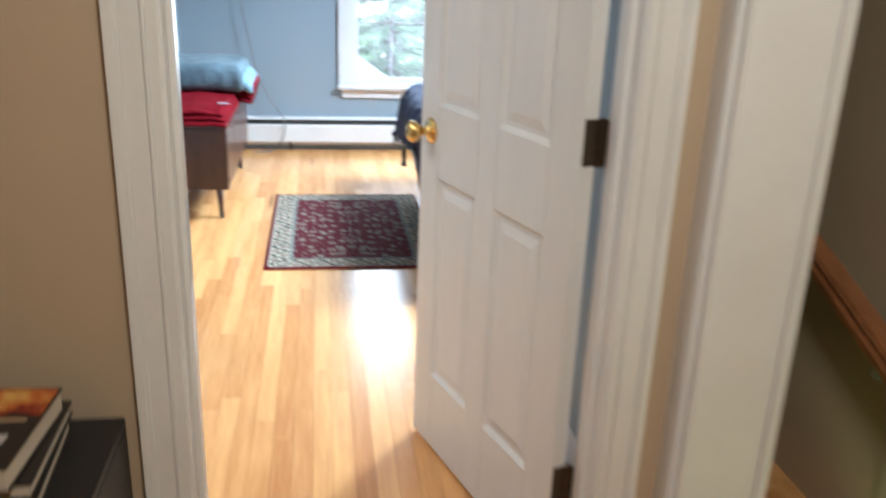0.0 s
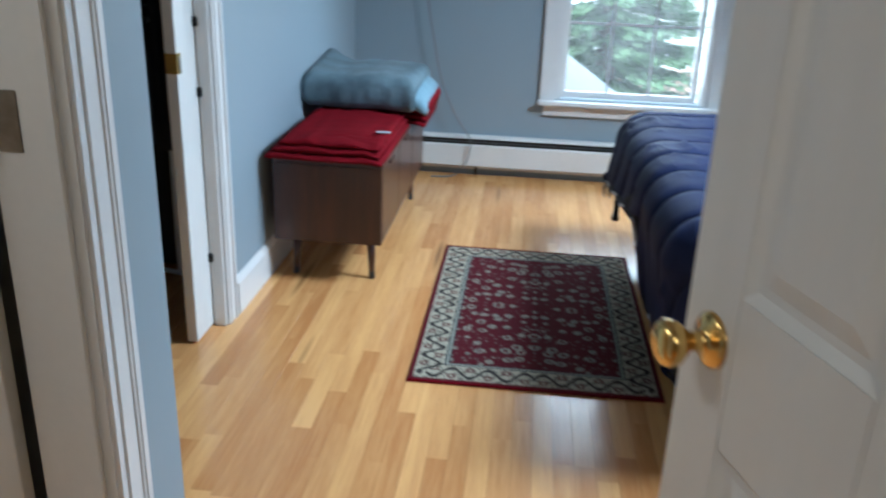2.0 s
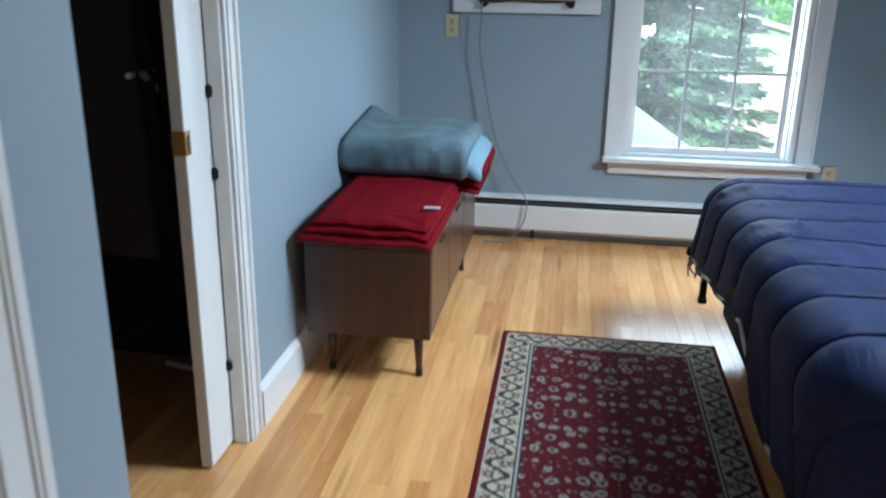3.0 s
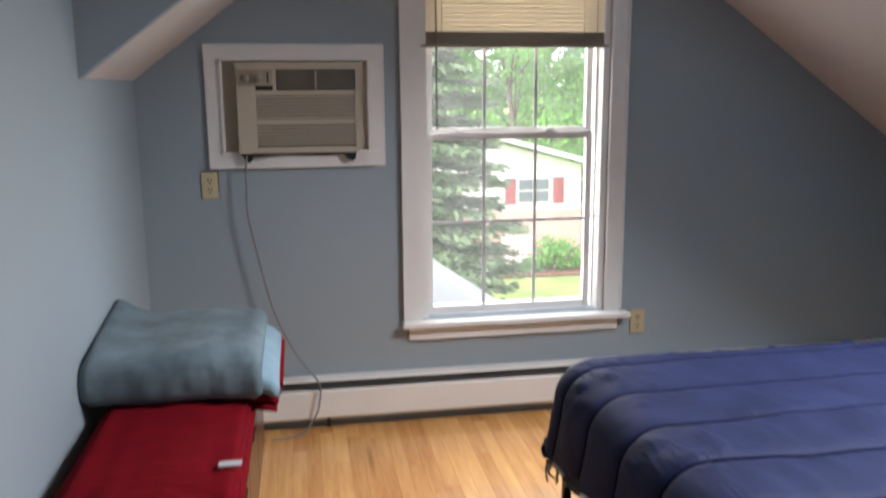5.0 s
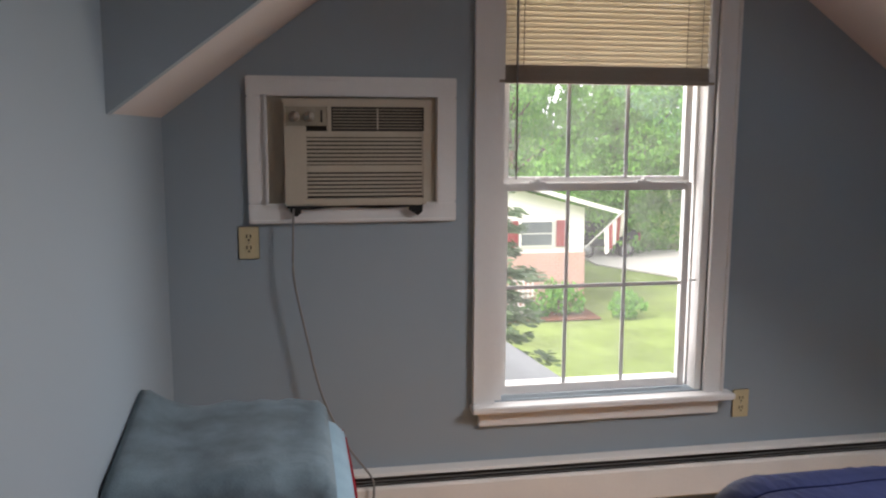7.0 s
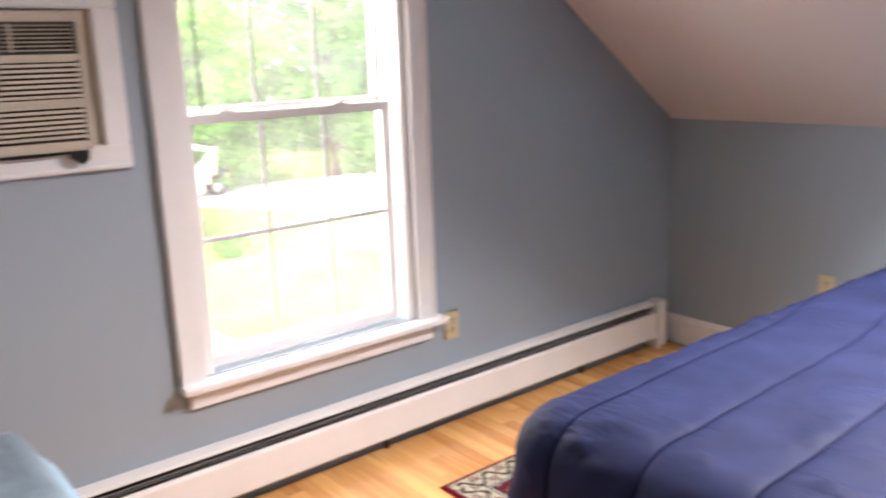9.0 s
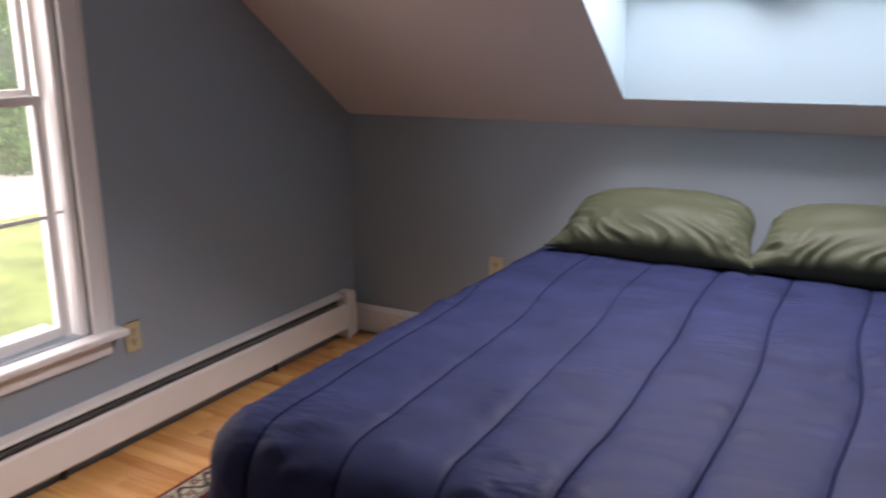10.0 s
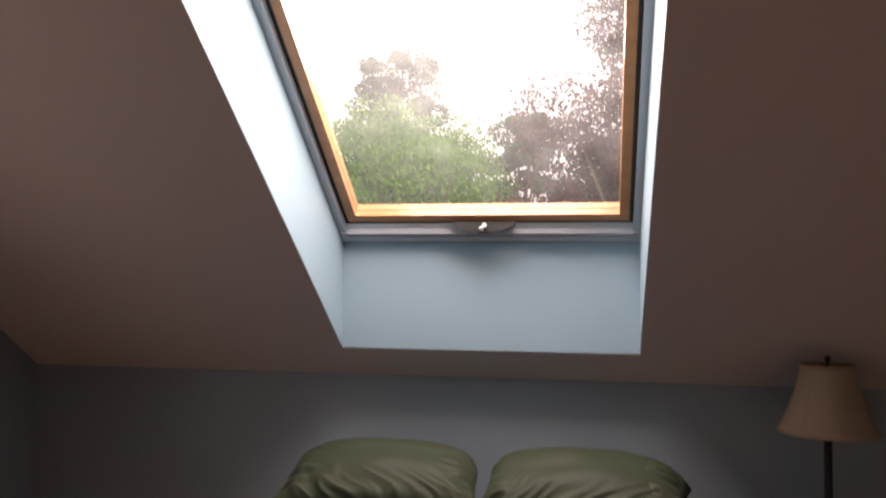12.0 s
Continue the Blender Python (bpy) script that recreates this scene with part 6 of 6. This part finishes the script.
for x0, x1 in ((6.78, 7.80), (3.4, 4.3)):
    bm = B()
    box(bm, (x0 - 0.07, 28.93, -2.31), (x1 + 0.07, 28.99, -1.41), 0.01)
    wf = part("window_frame", bm, M_SIDING, hs)
    for z0, z1 in ((-2.24, -1.88), (-1.84, -1.48)):
        bm = B()
        box(bm, (x0, 28.91, z0), (x1, 28.925, z1))
        part("pane", bm, M_PANE, wf)
    for s0, s1 in ((x0 - 0.46, x0 - 0.10), (x1 + 0.16, x1 + 0.52)) if x0 > 5 else ():
        bm = B()
        box(bm, (s0, 28.92, -2.30), (s1, 28.97, -1.44), 0.01)
        part("shutter", bm, M_REDPAINT, hs, "red painted shutter")
for k in range(7):
    bm = B()
    box(bm, (6.06 + 0.155 * k, 28.3, GZ), (6.10 + 0.155 * k, 28.34, GZ + 1.18))
    part("lattice_post", bm, M_SIDING, hs)
for k in range(7):
    bm = B()
    box(bm, (6.0, 28.28, GZ + 0.1 + 0.165 * k), (7.1, 28.30, GZ + 0.14 + 0.165 * k))
    part("lattice_slat", bm, M_SIDING, hs)
fg = thing("flag", (9.0, 28.6, -2.2), "pale striped flag on slanted pole at house corner", "flag")
bm = B()
tube(bm, [(8.95, 28.9, -2.35), (10.0, 28.2, -1.05)], 0.03, 8)
part("pole", bm, M_SILVER, fg)
for k in range(5):
    bm = B()
    x0 = 9.45 + 0.11 * k
    z0 = -1.72 + 0.135 * k
    prism(bm, [(x0, 28.55 - 0.07 * k, z0), (x0 + 0.11, 28.48 - 0.07 * k, z0 + 0.135), (x0 + 0.16, 28.5, z0 - 0.75), (x0 + 0.04, 28.55, z0 - 0.82)], (0, 0.01, 0))
    part("stripe", bm, M_FLAG if k % 2 == 0 else M_REDPAINT, fg)
LOW = -3.4
tk = thing("pickup_truck", (12.0, 34, LOW), "dark blue pickup truck parked by the house", "car")
bm = B()
box(bm, (10.0, 33.0, LOW + 0.45), (12.6, 34.8, LOW + 1.05), 0.12)
box(bm, (9.4, 33.1, LOW + 0.95), (11.2, 34.7, LOW + 1.65), 0.18)
part("body", bm, M_TRUCK, tk)
for x in (10.4, 12.0):
    bm = B()
    lathe(bm, [(0.2, -0.1), (0.34, -0.1), (0.36, 0.0), (0.34, 0.1), (0.2, 0.1)], segs=20)
    bmesh.ops.transform(bm, matrix=Matrix.Translation((x, 33.0, LOW + 0.37)) @ Matrix.Rotation(radians(90), 4, "X"), verts=bm.verts)
    wh = part("wheel", bm, M_TYRE, tk, "", True)
    bm = B()
    lathe(bm, [(0.0, 0.0), (0.2, 0.0), (0.2, 0.03), (0.0, 0.05)], segs=16, cap=False)
    bmesh.ops.transform(bm, matrix=Matrix.Translation((x, 32.88, LOW + 0.37)) @ Matrix.Rotation(radians(90), 4, "X"), verts=bm.verts)
    part("rim", bm, M_SILVER, wh, "", True)
bm = B()
box(bm, (12.55, 33.05, LOW + 0.65), (12.63, 33.3, LOW + 0.95), 0.02)
part("tail_light", bm, M_REDPAINT, tk, "red tail light")
mb = thing("mailbox_post", (13.8, 29.9, LOW), "dark thin post by the driveway", "post")
bm = B()
box(bm, (13.76, 29.86, LOW), (13.84, 29.94, LOW + 1.25), 0.01)
part("post", bm, M_BARK, mb)
for ob, at in ((tk, (14.63, 40.27, GZ)), (mb, (16.80, 35.32, GZ))):
    ob.location = at
    ob.scale = (1.207, 1.207, 1.207)

# ---- floor boards, last ----
BW = 0.0572
rng = random.Random(5)
meshes = {}


def plank_mesh(length):
    if length not in meshes:
        bm = B()
        e = 0.0003
        h = BW / 2 - 0.0002
        lo = [bm.verts.new(v) for v in ((-h, 0, -0.02), (h, 0, -0.02), (h, length, -0.02), (-h, length, -0.02))]
        md = [bm.verts.new(v) for v in ((-h, 0, -e), (h, 0, -e), (h, length, -e), (-h, length, -e))]
        hi = [bm.verts.new(v) for v in ((-h + e, e, 0), (h - e, e, 0), (h - e, length - e, 0), (-h + e, length - e, 0))]
        for p, q in ((lo, md), (md, hi)):
            for k in range(4):
                bm.faces.new((p[k], p[(k + 1) % 4], q[(k + 1) % 4], q[k]))
        bm.faces.new(hi)
        bm.normal_update()
        meshes[length] = finish(bm, "plank", M_FLOOR, False)
    return meshes[length]


def plank_rows(x0, x1, y0, y1):
    x = x0
    while x + BW <= x1 + 1e-6:
        y = y0 - rng.uniform(0, 0.5)
        while y < y1:
            length = rng.choice((0.35, 0.45, 0.55, 0.7, 0.85, 1.0, 1.2))
            a0, b0 = max(y, y0), min(y + length, y1)
            if b0 - a0 > 0.02:
                yield x + BW / 2, a0, round(b0 - a0, 3)
            y += length
        x += BW


count = 0
rest = B()
for x, y, length in plank_rows(-1.73, WE, 1.60, WN - 0.01):
    if -0.95 < x < 0.95 and 1.6 <= y and count < 300:
        ob = new("plank", plank_mesh(length))
        ob.parent = floor
        ob.location = (x, y, 0)
        count += 1
    else:
        h = BW / 2 - 0.0002
        e = 0.0003
        md = [rest.verts.new(v) for v in ((x - h, y, -0.02), (x + h, y, -0.02), (x + h, y + length, -0.02), (x - h, y + length, -0.02))]
        hi = [rest.verts.new(v) for v in ((x - h + e, y + e, 0), (x + h - e, y + e, 0), (x + h - e, y + length - e, 0), (x - h + e, y + length - e, 0))]
        for k in range(4):
            rest.faces.new((md[k], md[(k + 1) % 4], hi[(k + 1) % 4], hi[k]))
        rest.faces.new(hi)
for x, y, length in plank_rows(-2.0, 0.93, -1.6, 1.60):
    h = BW / 2 - 0.0002
    e = 0.0003
    md = [rest.verts.new(v) for v in ((x - h, y, -0.02), (x + h, y, -0.02), (x + h, y + length, -0.02), (x - h, y + length, -0.02))]
    hi = [rest.verts.new(v) for v in ((x - h + e, y + e, 0), (x + h - e, y + e, 0), (x + h - e, y + length - e, 0), (x - h + e, y + length - e, 0))]
    for k in range(4):
        rest.faces.new((md[k], md[(k + 1) % 4], hi[(k + 1) % 4], hi[k]))
    rest.faces.new(hi)
pr = part("remaining_planks", rest, M_FLOOR_REST, floor)
pr["kind"] = "stuff"
